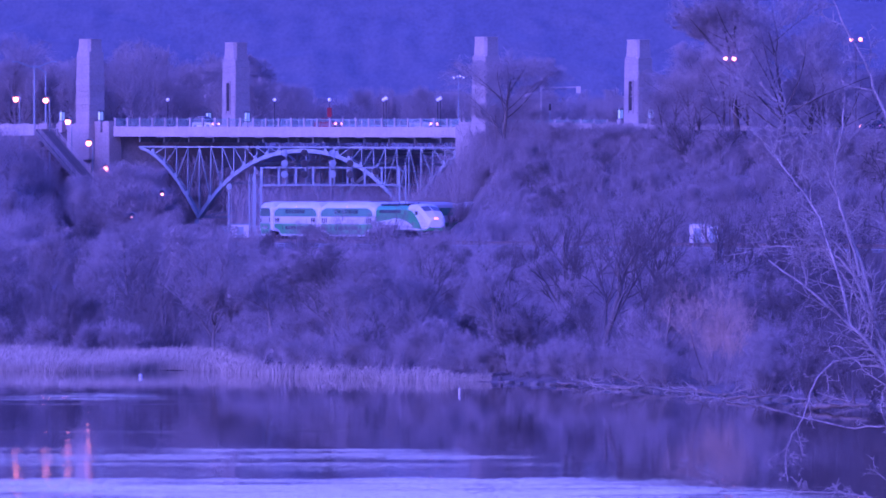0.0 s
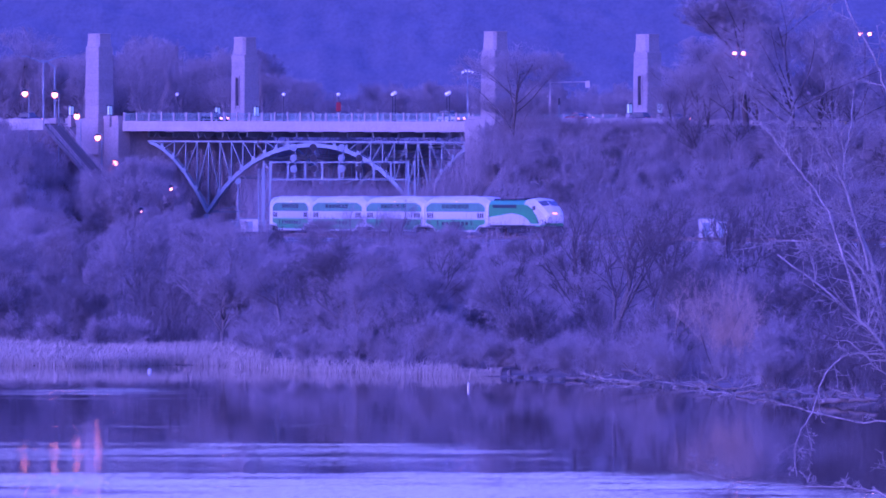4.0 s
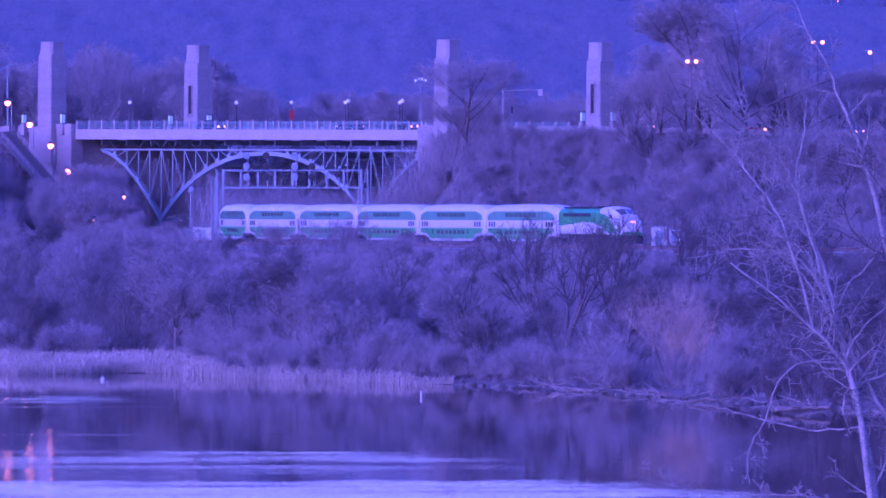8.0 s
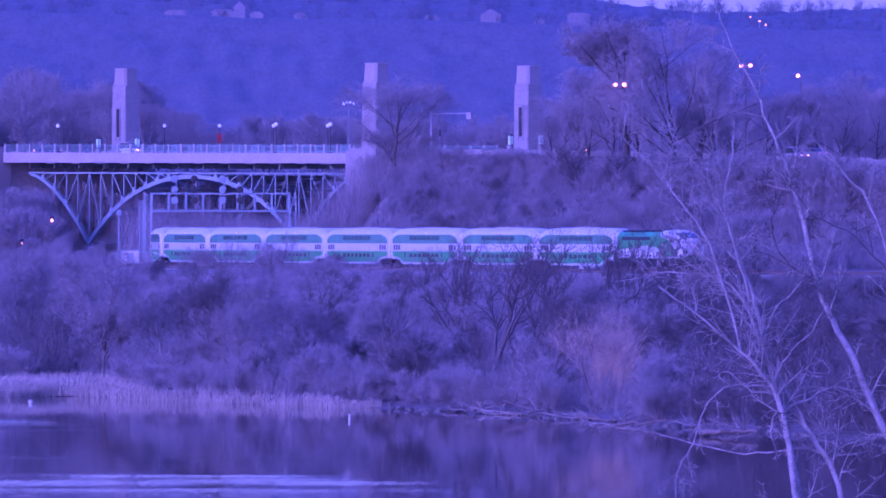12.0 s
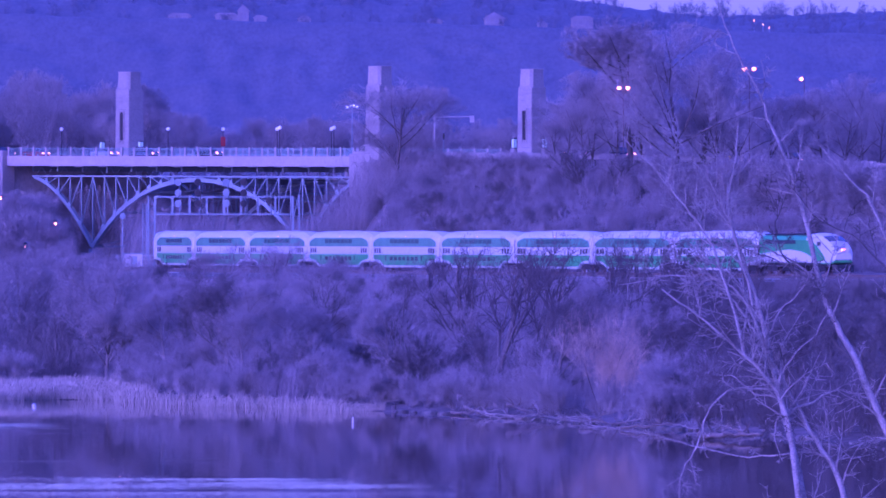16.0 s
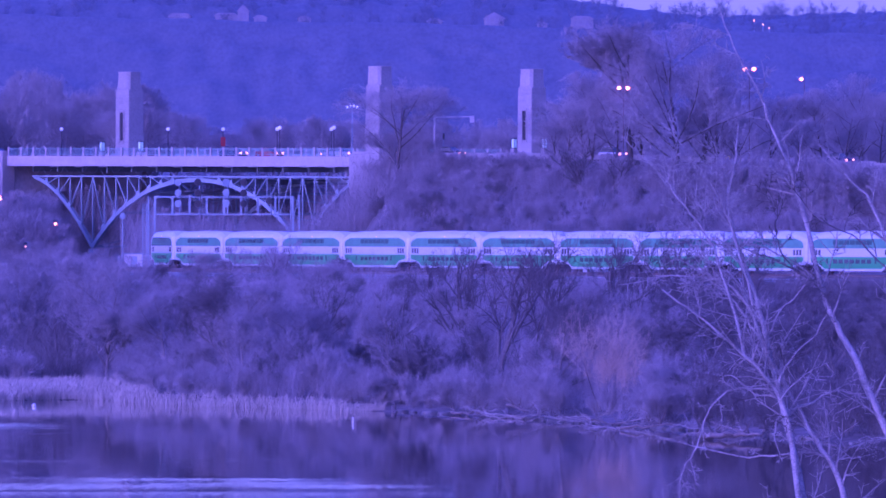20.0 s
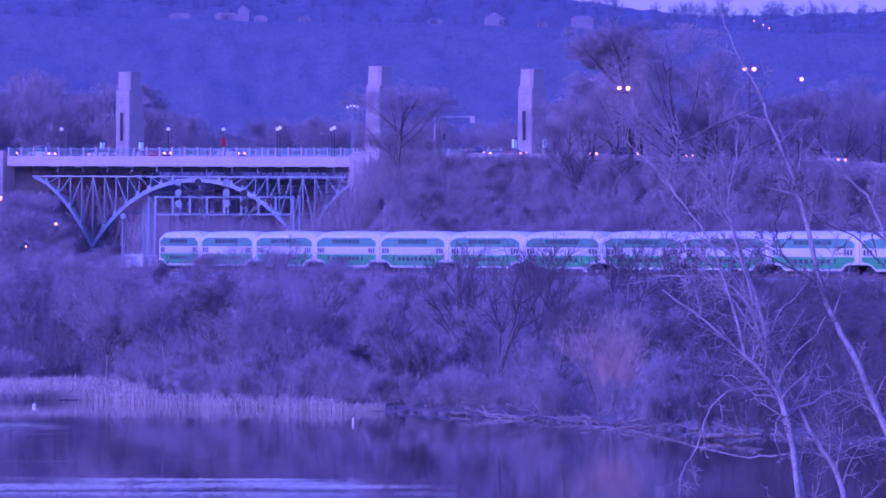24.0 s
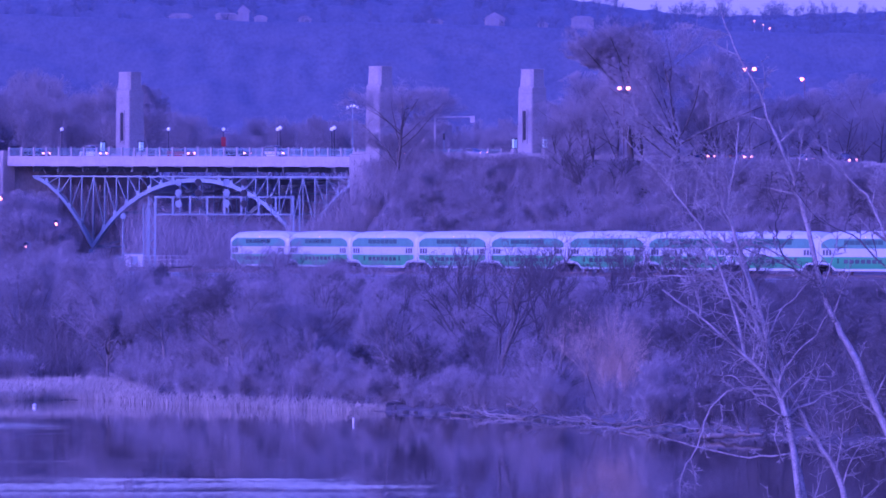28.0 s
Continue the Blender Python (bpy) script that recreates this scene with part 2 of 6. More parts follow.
def thing(name, label, category, m=None, group="", kind=""):
    ob = tagged(new(name), label, category, group, kind)
    ob.empty_display_size = 0.5
    if m is not None:
        ob.matrix_basis = m
    return ob


def ease(a, b, x):
    t = np.clip((x - a) / (b - a), 0, 1)
    return t * t * (3 - 2 * t)


# ---- plan ----
BRIDGE = Vector((-69.6, 1709.0))  # foot of the first pylon; the bridge runs from here at 45 degrees
C45 = math.sqrt(0.5)
RAIL = 9.45


def on_bridge(s, w, z=0.0):
    return (BRIDGE.x + C45 * (s + w), BRIDGE.y + C45 * (w - s), z)


def track_rows():
    """The middle line of the railway: points every metre along the way, with heading."""
    ahead, x, y, rows = 0, -37.2, 1515.0, {}
    for s in range(0, 460):
        th = radians(-1.4 + 18.6 * (1 - math.exp(-s / 17)) + 0.018 * s + 1.15 * math.exp(-((s - 162) / 25) ** 2))
        rows[s] = (x, y, th)
        x, y = x + math.sin(th), y - math.cos(th)
    x, y = -37.2, 1515.0
    for s in range(-1, -330, -1):
        th = radians(-1.4 + max(0.42 * s, -26))
        x, y = x - math.sin(th), y + math.cos(th)
        rows[s] = (x, y, th)
    return rows


TRACK = track_rows()


def track_at(s):
    i = math.floor(s)
    a, b, f = TRACK[i], TRACK[i + 1], s - i
    return (a[0] + (b[0] - a[0]) * f, a[1] + (b[1] - a[1]) * f, a[2] + (b[2] - a[2]) * f)


def shore(x):
    """Distance of the waterline."""
    x = np.asarray(x, float)
    return 955 - 53 * ease(-32, -8, x) - 50 * ease(-6, 9, x) - 95 * ease(6, 32, x) + 3.5 * np.sin(x * 0.35) + 0.5 * np.sin(x * 1.1)


def reed_depth(x):
    """How far the reeds reach behind the waterline."""
    return 3 + 32 * (1 - ease(-28, -23.5, np.asarray(x, float))) + 18 * (1 - ease(-52, -40, np.asarray(x, float)))


def ground(x, y):
    """Height of the land."""
    x, y = np.asarray(x, float), np.asarray(y, float)
    xt = np.clip(x, -150, 90)
    yt = np.where(xt > -38.5, 1515 - (xt + 38.5) * 2.69, 1515 + (-38.5 - xt) * 0.35)
    d = y - shore(x)
    run = np.maximum(yt - 9 - shore(x) - 8, 30)
    z = np.where(d < 0, np.maximum(d * 0.12, -1.5), 0.5 * ease(0, 8, d) + 8.4 * np.clip((d - 8) / run, 0, 1) ** 1.15)
    bx, by = x - BRIDGE.x, y - BRIDGE.y
    s, w = (bx - by) * C45, (bx + by) * C45
    front = np.maximum(-w - 6, 0)
    gap = ease(-12, 10, s - 0.95 * front) * (1 - ease(83, 99, s - 0.95 * front)) * (1 - ease(120, 160, w))
    lift = ease(-84, -20, w) * (1 - gap)
    z = z + 13.7 * lift * ease(1300, 1400, y + 0 * x)
    z = z + 1.1 * np.sin(x * 0.11 + y * 0.043) * np.sin(y * 0.071 - x * 0.05) * ease(30, 90, d) * (1 - ease(-90, -60, w)) * ease(10, 90, yt - y)
    near = ease(60, 20, np.hypot(x, y)) * 12.7
    point = 4.0 * ease(14, 4, np.abs(x - 13.5)) * ease(70, 30, np.abs(y - 300))
    return np.maximum(np.where(d < -300, np.maximum(near, point) - 1.5, z), -1.5)


def gz(x, y):
    return float(ground(x, y))


def land():
    xs = np.concatenate([[-4500, -2000, -900, -400, -250], np.arange(-180, 180, 3.0), [250, 400, 900, 2000, 4500]])
    ys = np.concatenate([[-4500, -1500, -400, -60], np.arange(-30, 400, 12.0), np.arange(410, 720, 40.0), np.arange(730, 1010, 3.0), np.arange(1012, 1960, 6.0), [2050, 2300, 2800, 4600]])
    gx, gy = np.meshgrid(xs, ys)
    v = np.stack([gx, gy, ground(gx, gy)], -1).reshape(-1, 3)
    nx, ny = len(xs), len(ys)
    i = (np.arange(ny - 1)[:, None] * nx + np.arange(nx - 1)[None]).reshape(-1)
    me = mesh_from("ground", v, np.stack([i, i + 1, i + nx + 1, i + nx], -1), soil)
    me.polygons.foreach_set("use_smooth", np.ones(len(me.polygons), bool))
    tagged(new("ground", me), "leaf-littered earth bank rising from the lake to the railway", "ground", kind="structure")
    bm = bmesh.new()
    bmesh.ops.create_grid(bm, x_segments=1, y_segments=1, size=1, matrix=Matrix.Translation((0, 300, 0)) @ Matrix.Diagonal((4400, 700, 1, 1)))
    tagged(part("water", bm, water_material()), "calm dusk lake with wind-ruffled streaks and mirrored banks", "water", kind="structure")


land()

# ---- the high road bridge ----
DECK = 25.75  # top of the deck's edge at its first end; it falls half a metre along the way


def road_bridge():
    br = thing("arch_bridge", "steel deck-arch road bridge with a pale concrete edge", "bridge",
               pose(BRIDGE.x, BRIDGE.y, DECK, 0, 0.34, -45))
    part("deck_slab", block(5.6, 80.6, 0.15, 30.4, -0.95, -0.35), lifted_concrete, br)
    for y0, y1 in ((-0.15, 0.15), (30.4, 30.7)):
        part("fascia", block(5.6, 80.6, y0, y1, -1.55, 0.0, 0.03), deck_white, br, "pale painted concrete deck edge")
    part("road_surface", block(5.6, 80.6, 3.2, 27.4, -0.346, -0.25), asphalt, br)
    for y0, y1 in ((0.156, 3.2), (27.4, 30.394)):
        part("sidewalk", block(5.6, 80.6, y0, y1, -0.346, -0.08), concrete, br)
    # parapets: concrete posts with teal rails between
    post = None
    for w in (0.0, 30.55):
        for i in range(28):
            s = 5.9 + i * 2.75
            if post is None:
                post = part("railing_post", box(block(-0.17, 0.17, -0.14, 0.14, 0.0, 1.22, 0.03), -0.2, 0.2, -0.17, 0.17, 1.223, 1.3), concrete, br)
                ob = post
            else:
                ob = new("railing_post", post.data)
                ob.parent = br
            ob.location = (s, w, 0.002)
        for z in (0.18, 1.05):
            part("rail", block(5.9, 80.2, w - 0.04, w + 0.04, z, z + 0.09), teal_rail, br, "teal painted steel rail")
        bm = bmesh.new()
        for i in range(27 * 14):
            s = 5.9 + 2.75 * (i // 14) + 0.22 + (i % 14) * 0.178
            box(bm, s - 0.02, s + 0.02, w - 0.015, w + 0.015, 0.271, 1.049)
        bars = part("balusters", bm, teal_rail, br, "thin teal balusters")
        bars["kind"] = "stuff"
    # the steel: two lattice ribs, each a crown arch with a haunch on either side
    top, foot, crown = -3.05, -13.6, -3.55
    mid, half = 45.3, 22.5

    def crown_z(s):
        k = (s - mid) / half
        return crown + (foot - crown) * (0.72 * k * k + 0.28 * k ** 4)

    def left_z(s):
        k = (s - 10) / 12.8
        return top - 0.1 + (foot - top) * (0.28 * k + 0.72 * k * k)

    def low(s):
        if s < mid - half:
            return left_z(s)
        if s > mid + half:
            return left_z(2 * mid - s)
        return crown_z(s)

    for w in (1.6, 29.0):
        for s0, s1, n in ((10, 22.8, 8), (22.8, 67.8, 22), (67.8, 80.6, 8)):
            bm = bmesh.new()
            ss = [s0 + (s1 - s0) * i / n for i in range(n + 1)]
            rings = []
            for s in ss:
                z = low(s)
                h = 0.3 if s0 == 22.8 else 0.23
                g = (low(min(s + 0.3, s1)) - low(max(s - 0.3, s0))) / 0.6 if s1 > s0 else 0
                k = math.sqrt(1 + g * g)
                dx, dz = -g / k * h, h / k
                rings.append([(s + dx, w - 0.3, z + dz), (s + dx, w + 0.3, z + dz), (s - dx, w + 0.3, z - dz), (s - dx, w - 0.3, z - dz)])
            part("arch_rib" if s0 == 22.8 else "haunch_rib", loft(bm, rings), steel, br, "curved riveted steel rib")
        part("top_chord", block(9.5, 81, w - 0.14, w + 0.14, top - 0.12, top + 0.12), steel, br)
        # posts and diagonals
        stations = [12.8 + 2.5 * i for i in range(27)]
        for i, s in enumerate(stations):
            z = low(s)
            if z < top - 0.7:
                part("spandrel_post", beam(bmesh.new(), (s, w, top), (s, w, z), 0.16, 0.16), steel, br)
        for i, (a, b) in enumerate(zip(stations, stations[1:])):
            if min(low(a), low(b)) < top - 1.2:
                up_left = (a < 22) or (mid < a < 66)
                p, q = ((b, w, top), (a, w, low(a))) if up_left else ((a, w, top), (b, w, low(b)))
                part("spandrel_brace", beam(bmesh.new(), p, q, 0.13, 0.13), steel, br)
                bm = bmesh.new()
                x, z = (q[0], q[2])
                prism(bm, [(x - 0.5, z + 0.2), (x - 0.12, z + 0.85), (x + 0.12, z + 0.85), (x + 0.5, z + 0.2)], w - 0.33, w - 0.305)
                part("gusset_plate", bm, steel, br)
        # sway lattice between the chord and the deck
        bm = bmesh.new()
        for i in range(28):
            s = 10.2 + i * 2.5
            beam(bm, (s, w, top), (s + 1.25, w, -1.6), 0.04, 0.04)
            beam(bm, (s + 2.5, w, top), (s + 1.25, w, -1.6), 0.04, 0.04)
        part("chord_lattice", bm, steel, br)
        for s in (22.8, 67.8):
            part("bearing", block(s - 0.5, s + 0.5, w - 0.5, w + 0.5, foot - 1.0, foot - 0.3, 0.05), steel, br)
            part("footing", block(s - 1.6, s + 1.6, w - 1.2, w + 1.2, -17.5, foot - 1.0, 0.1), concrete, br)
    for i in range(14):
        s = 8.5 + i * 5.4
        part("floor_beam", block(s - 0.16, s + 0.16, 2.6, 28.0, -2.35, -0.954), steel, br)
    for w in (6, 11.5, 17, 22.5):
        part("stringer", block(6, 80.4, w - 0.15, w + 0.15, -1.75, -0.956), steel, br)
    for i in range(9):
        s = 22.8 + i * 5.62
        z = low(s)
        part("cross_brace", beam(bmesh.new(), (s, 1.9, z), (s, 28.7, z), 0.2, 0.25), steel, br)
    for i in range(8):
        s = 22.8 + i * 5.62
        part("sway_brace", beam(bmesh.new(), (s, 1.9, low(s)), (s + 5.62, 28.7, low(s + 5.62)), 0.14, 0.14), steel, br)
    # abutments
    for s0, s1 in ((-3.2, 5.56), (80.64, 89)):
        ab = thing("bridge_abutment", "tall pale concrete bridge abutment with wing walls", "abutment", pose(BRIDGE.x, BRIDGE.y, DECK, 0, 0, -45), "bridge abutments")
        part("wall", block(s0 + (0 if s0 < 0 else 1.2), s1 - (1.2 if s0 < 0 else 0), 0.2, 30.4, -13, -0.6), lifted_concrete, ab)
        d = 0.0 if s0 < 0 else -0.5
        for w0 in (-1.0, 29.0):
            part("corner_pier", block(s1 - 3.4 if s0 < 0 else s0, s1 if s0 < 0 else s0 + 3.4, w0, w0 + 2.6, -14, 0.75 + d, 0.08), limestone, ab)
            part("plinth", block(s0, s1 - 3.45 if s0 < 0 else s1, w0 - 0.6, w0 + 3.2, -14, 0.35 + d, 0.08), limestone, ab)
        part("road_surface", block(s0, s1, 3.3, 27.2, -0.55 + d, -0.27 + d), asphalt, ab)


def pylon(s, w, base, top, face):
    """A tapering stone pylon with stepped shoulders and a tall niche towards the road."""
    x, y, _ = on_bridge(s, w)
    py = thing("bridge_pylon", "tapering pale limestone pylon with a dark niche beside the deck", "pylon", pose(x, y, base, 0, 0, -45), "bridge pylons")
    h = top - base
    a, b = 1.42, 1.5
    def ring(k, c, z):
        x, y = a * k, b * k
        return [(x - c, -y, z), (x, -y + c, z), (x, y - c, z), (x - c, y, z), (-x + c, y, z), (-x, y - c, z), (-x, -y + c, z), (-x + c, -y, z)]
    part("plinth", box(bmesh.new(), -a * 1.25, a * 1.25, -b * 1.25, b * 1.25, -5.0, 0.5, 0.06), limestone, py)
    # courses of stone, each its own block
    zs = [0.5]
    while zs[-1] < h * 0.78:
        zs.append(zs[-1] + 0.98)
    n = len(zs) - 1
    for i in range(n):
        z0, z1 = zs[i], zs[i + 1] - 0.02
        k0, k1 = 1.1 - 0.10 * z0 / h, 1.1 - 0.10 * z1 / h
        part("stone_course", loft(bmesh.new(), [ring(k0, 0.12, z0), ring(k1, 0.12, z1)]), limestone, py)
    part("shaft_head", loft(bmesh.new(), [ring(1.02, 0.12, zs[-1]), ring(0.985, 0.35, zs[-1] + 0.25), ring(0.93, 0.38, h - 0.22)]), limestone, py)
    part("cap_stone", loft(bmesh.new(), [ring(0.96, 0.38, h - 0.21), ring(0.96, 0.38, h - 0.02), ring(0.9, 0.38, h)]), limestone, py, "pale chamfered cap stone")
    yy = face * b * 1.06
    fr = bmesh.new()
    for x0, x1, z0, z1 in ((-0.54, -0.36, 2.3, 6.9), (0.36, 0.54, 2.3, 6.9), (-0.5, 0.5, 6.9, 7.15), (-0.6, 0.6, 2.05, 2.3)):
        box(fr, x0, x1, min(yy, yy + face * 0.12), max(yy, yy + face * 0.12), z0, z1)
    nt = part("niche_frame", fr, limestone, py)
    # no hollow is cut; a black slab gives the niche its shade
    part("niche", block(-0.36, 0.36, min(yy - face * 0.1, yy + face * 0.03), max(yy - face * 0.1, yy + face * 0.03), 2.3, 6.9), black, py, "dark recessed niche")
    return py


road_bridge()
pylon(0.6, -0.3, 25.6, 38.95, 1)
pylon(85.8, -0.3, 25.2, 38.4, 1)
pylon(-0.3, 30.9, 25.6, 38.75, -1)
pylon(86.2, 30.9, 25.2, 38.3, -1)


def signal_gantry():
    """A lattice signal bridge across the tracks."""
    y = 1528.0
    gy = thing("signal_gantry", "galvanised lattice railway signal bridge over the tracks", "gantry", pose(0, y, 0))
    x0, x1, zt, zb = -39.35, -19.79, 18.95, 16.6
    for x in (x0, x1):
        tw = bmesh.new()
        for dx in (-0.42, 0.42):
            for dy in (-0.5, 0.5):
                box(tw, x + dx - 0.09, x + dx + 0.09, dy - 0.09, dy + 0.09, RAIL - 1.2, zt + 0.15)
        leg = part("leg", tw, galv, gy)
        n = 9
        for i in range(n):
            z0 = RAIL + i * (zt - RAIL) / n
            z1 = RAIL + (i + 1) * (zt - RAIL) / n
            sx = 1 if i % 2 else -1
            for dy in (-0.5, 0.5):
                part("lacing", beam(bmesh.new(), (x - 0.42 * sx, dy, z0), (x + 0.42 * sx, dy, z1), 0.07, 0.07), galv, leg)
        part("footing", block(x - 0.9, x + 0.9, -0.9, 0.9, RAIL - 1.6, RAIL - 0.2), concrete, gy)
    for dy in (-0.55, 0.55):
        for z in (zt, zb):
            part("truss_chord", block(x0 + 0.45, x1 - 0.45, dy - 0.09, dy + 0.09, z - 0.1, z + 0.1), galv, gy)
        for i in range(9):
            x = x0 + 0.5 + (x1 - x0 - 1.0) * i / 8
            part("truss_post", block(x - 0.13, x + 0.13, dy - 0.07, dy + 0.07, zb + 0.101, zt - 0.101), galv, gy)
    wk = bmesh.new()
    box(wk, x0 + 0.6, x1 - 0.6, -0.4, 0.4, zb - 0.02, zb + 0.06)
    part("walkway", wk, galv, gy)
    # searchlight signals on masts, some facing the camera, some away
    for u, pale in (((-35.76, 1), (-33.08, 0), (-29.26, 1), (-26.89, 0), (-23.45, 0))):
        hi = zt + (2.1 if u < -25.52 else 0.6)
        mast = part("signal_mast", tube(bmesh.new(), (u + 0.25, -0.75, zb), (u + 0.25, -0.75, hi), 0.09), galv, gy)
        for j in range(3 if u < -25.52 else 1):
            z = hi - 0.1 - 1.45 * j - (1.0 if u > -25.52 else 0)
            hd = part("signal_head", tube(bmesh.new(), (u, -0.98, z), (u, -0.86, z), 0.48, n=16), galv if pale else black, gy, "round signal backplate")
            part("lens_hood", tube(bmesh.new(), (u, -1.2, z), (u, -0.98, z), 0.17, 0.15, n=10), galv if pale else black, hd)


signal_gantry()

# ---- the railway ----


def side_line(off, s0, s1, step=2):
    out = []
    for s in range(s0, s1, step):
        x, y, th = TRACK[s]
        out.append((x + off * math.cos(th), y + off * math.sin(th)))
    return out


def strip(points_a, points_b, za, zb):
    n = len(points_a)
    v = np.array([(*p, za) for p in points_a] + [(*p, zb) for p in points_b])
    i = np.arange(n - 1)
    return v, np.stack([i, i + 1, i + n + 1, i + n], -1)


def railway():
    bed = thing("railway_track", "ballasted double railway track on a low embankment", "railway track", kind="structure")
    prof = [(-26, 4.0), (-16, 7.3), (-12.3, 8.0), (-10.6, 9.05), (3.2, 9.05), (5.2, 8.2), (14, 6.4)]
    vs, qs, n = [], [], 0
    for (a, za), (b, zb) in zip(prof, prof[1:]):
        v, q = strip(side_line(a, -300, 440, 4), side_line(b, -300, 440, 4), za, zb)
        vs.append(v), qs.append(q + n)
        n += len(v)
    me = mesh_from("ballast", np.concatenate(vs), np.concatenate(qs), ballast)
    ob = new("ballast", me)
    ob.parent = bed
    for c in (0.0, -4.2, -8.2):
        for o in (-0.7175, 0.7175):
            bm = bmesh.new()
            pts = side_line(c + o, -300, 440, 3)
            for p, q in zip(pts, pts[1:]):
                beam(bm, (*p, RAIL - 0.08), (*q, RAIL - 0.08), 0.075, 0.16)
            part("rail", bm, rust, bed)
        ties = []
        for s in range(-40, 400):
            x, y, th = track_at(s + 0.3)
            if c == 0 or s % 2 == 0:
                ties.append((x + c * math.cos(th), y + c * math.sin(th), th))
        v0 = np.array([(a, b, h) for h in (9.0, 9.27) for a, b in ((-1.28, -0.12), (1.28, -0.12), (1.28, 0.12), (-1.28, 0.12))])
        f0 = np.array([(0, 1, 5, 4), (1, 2, 6, 5), (2, 3, 7, 6), (3, 0, 4, 7), (4, 5, 6, 7)])
        V, Q = [], []
        for k, (x, y, th) in enumerate(ties):
            ca, sa = math.cos(th), math.sin(th)
            V.append(np.stack([x + v0[:, 0] * ca - v0[:, 1] * sa, y + v0[:, 0] * sa + v0[:, 1] * ca, v0[:, 2]], -1))
            Q.append(f0 + 8 * k)
        t = new("ties", mesh_from("ties", np.concatenate(V), np.concatenate(Q), wood))
        t.parent = bed
        t["kind"] = "stuff"
    # low retaining wall with a rail along the lake side
    wall = thing("trackside_railing", "low steel railing on a retaining wall beside the track", "railing")
    pts = side_line(-12.6, -40, 330, 3)
    rails = bmesh.new()
    for i, (p, q) in enumerate(zip(pts, pts[1:])):
        part("wall_panel", beam(bmesh.new(), (*p, 7.9), (*q, 7.9), 0.3, 1.0), sooty, wall)
        beam(rails, (*p, 9.0), (*q, 9.0), 0.06, 0.07)
        beam(rails, (*p, 8.7), (*q, 8.7), 0.05, 0.06)
        part("post", tube(bmesh.new(), (*p, 8.3), (*p, 9.05), 0.05, n=5), galv, wall)
    part("top_rail", rails, galv, wall)


railway()


def bogie(parent, x, wide=1.2):
    fr = bmesh.new()
    for y in (-1.02, 1.02):
        prism(fr, [(x - 1.6, 0.45), (x - 1.6, 0.75), (x - 0.7, 0.95), (x + 0.7, 0.95), (x + 1.6, 0.75), (x + 1.6, 0.45), (x + 0.6, 0.35), (x - 0.6, 0.35)], y - 0.1, y + 0.1)
    box(fr, x - 0.4, x + 0.4, -1.0, 1.0, 0.5, 0.9)
    bg = part("bogie", fr, black, parent, "black cast bogie frame")
    for dx in (-1.2, 1.2):
        for y in (-0.78, 0.78):
            part("wheel", tube(bmesh.new(), (x + dx, y - 0.07, 0.46), (x + dx, y + 0.07, 0.46), 0.46, n=14), rust, bg)


def shorten(ob, k):
    """Draw in the length of a car's parts."""
    for o in ob.children_recursive:
        o.data.transform(Matrix.Diagonal((k, 1, 1, 1)))


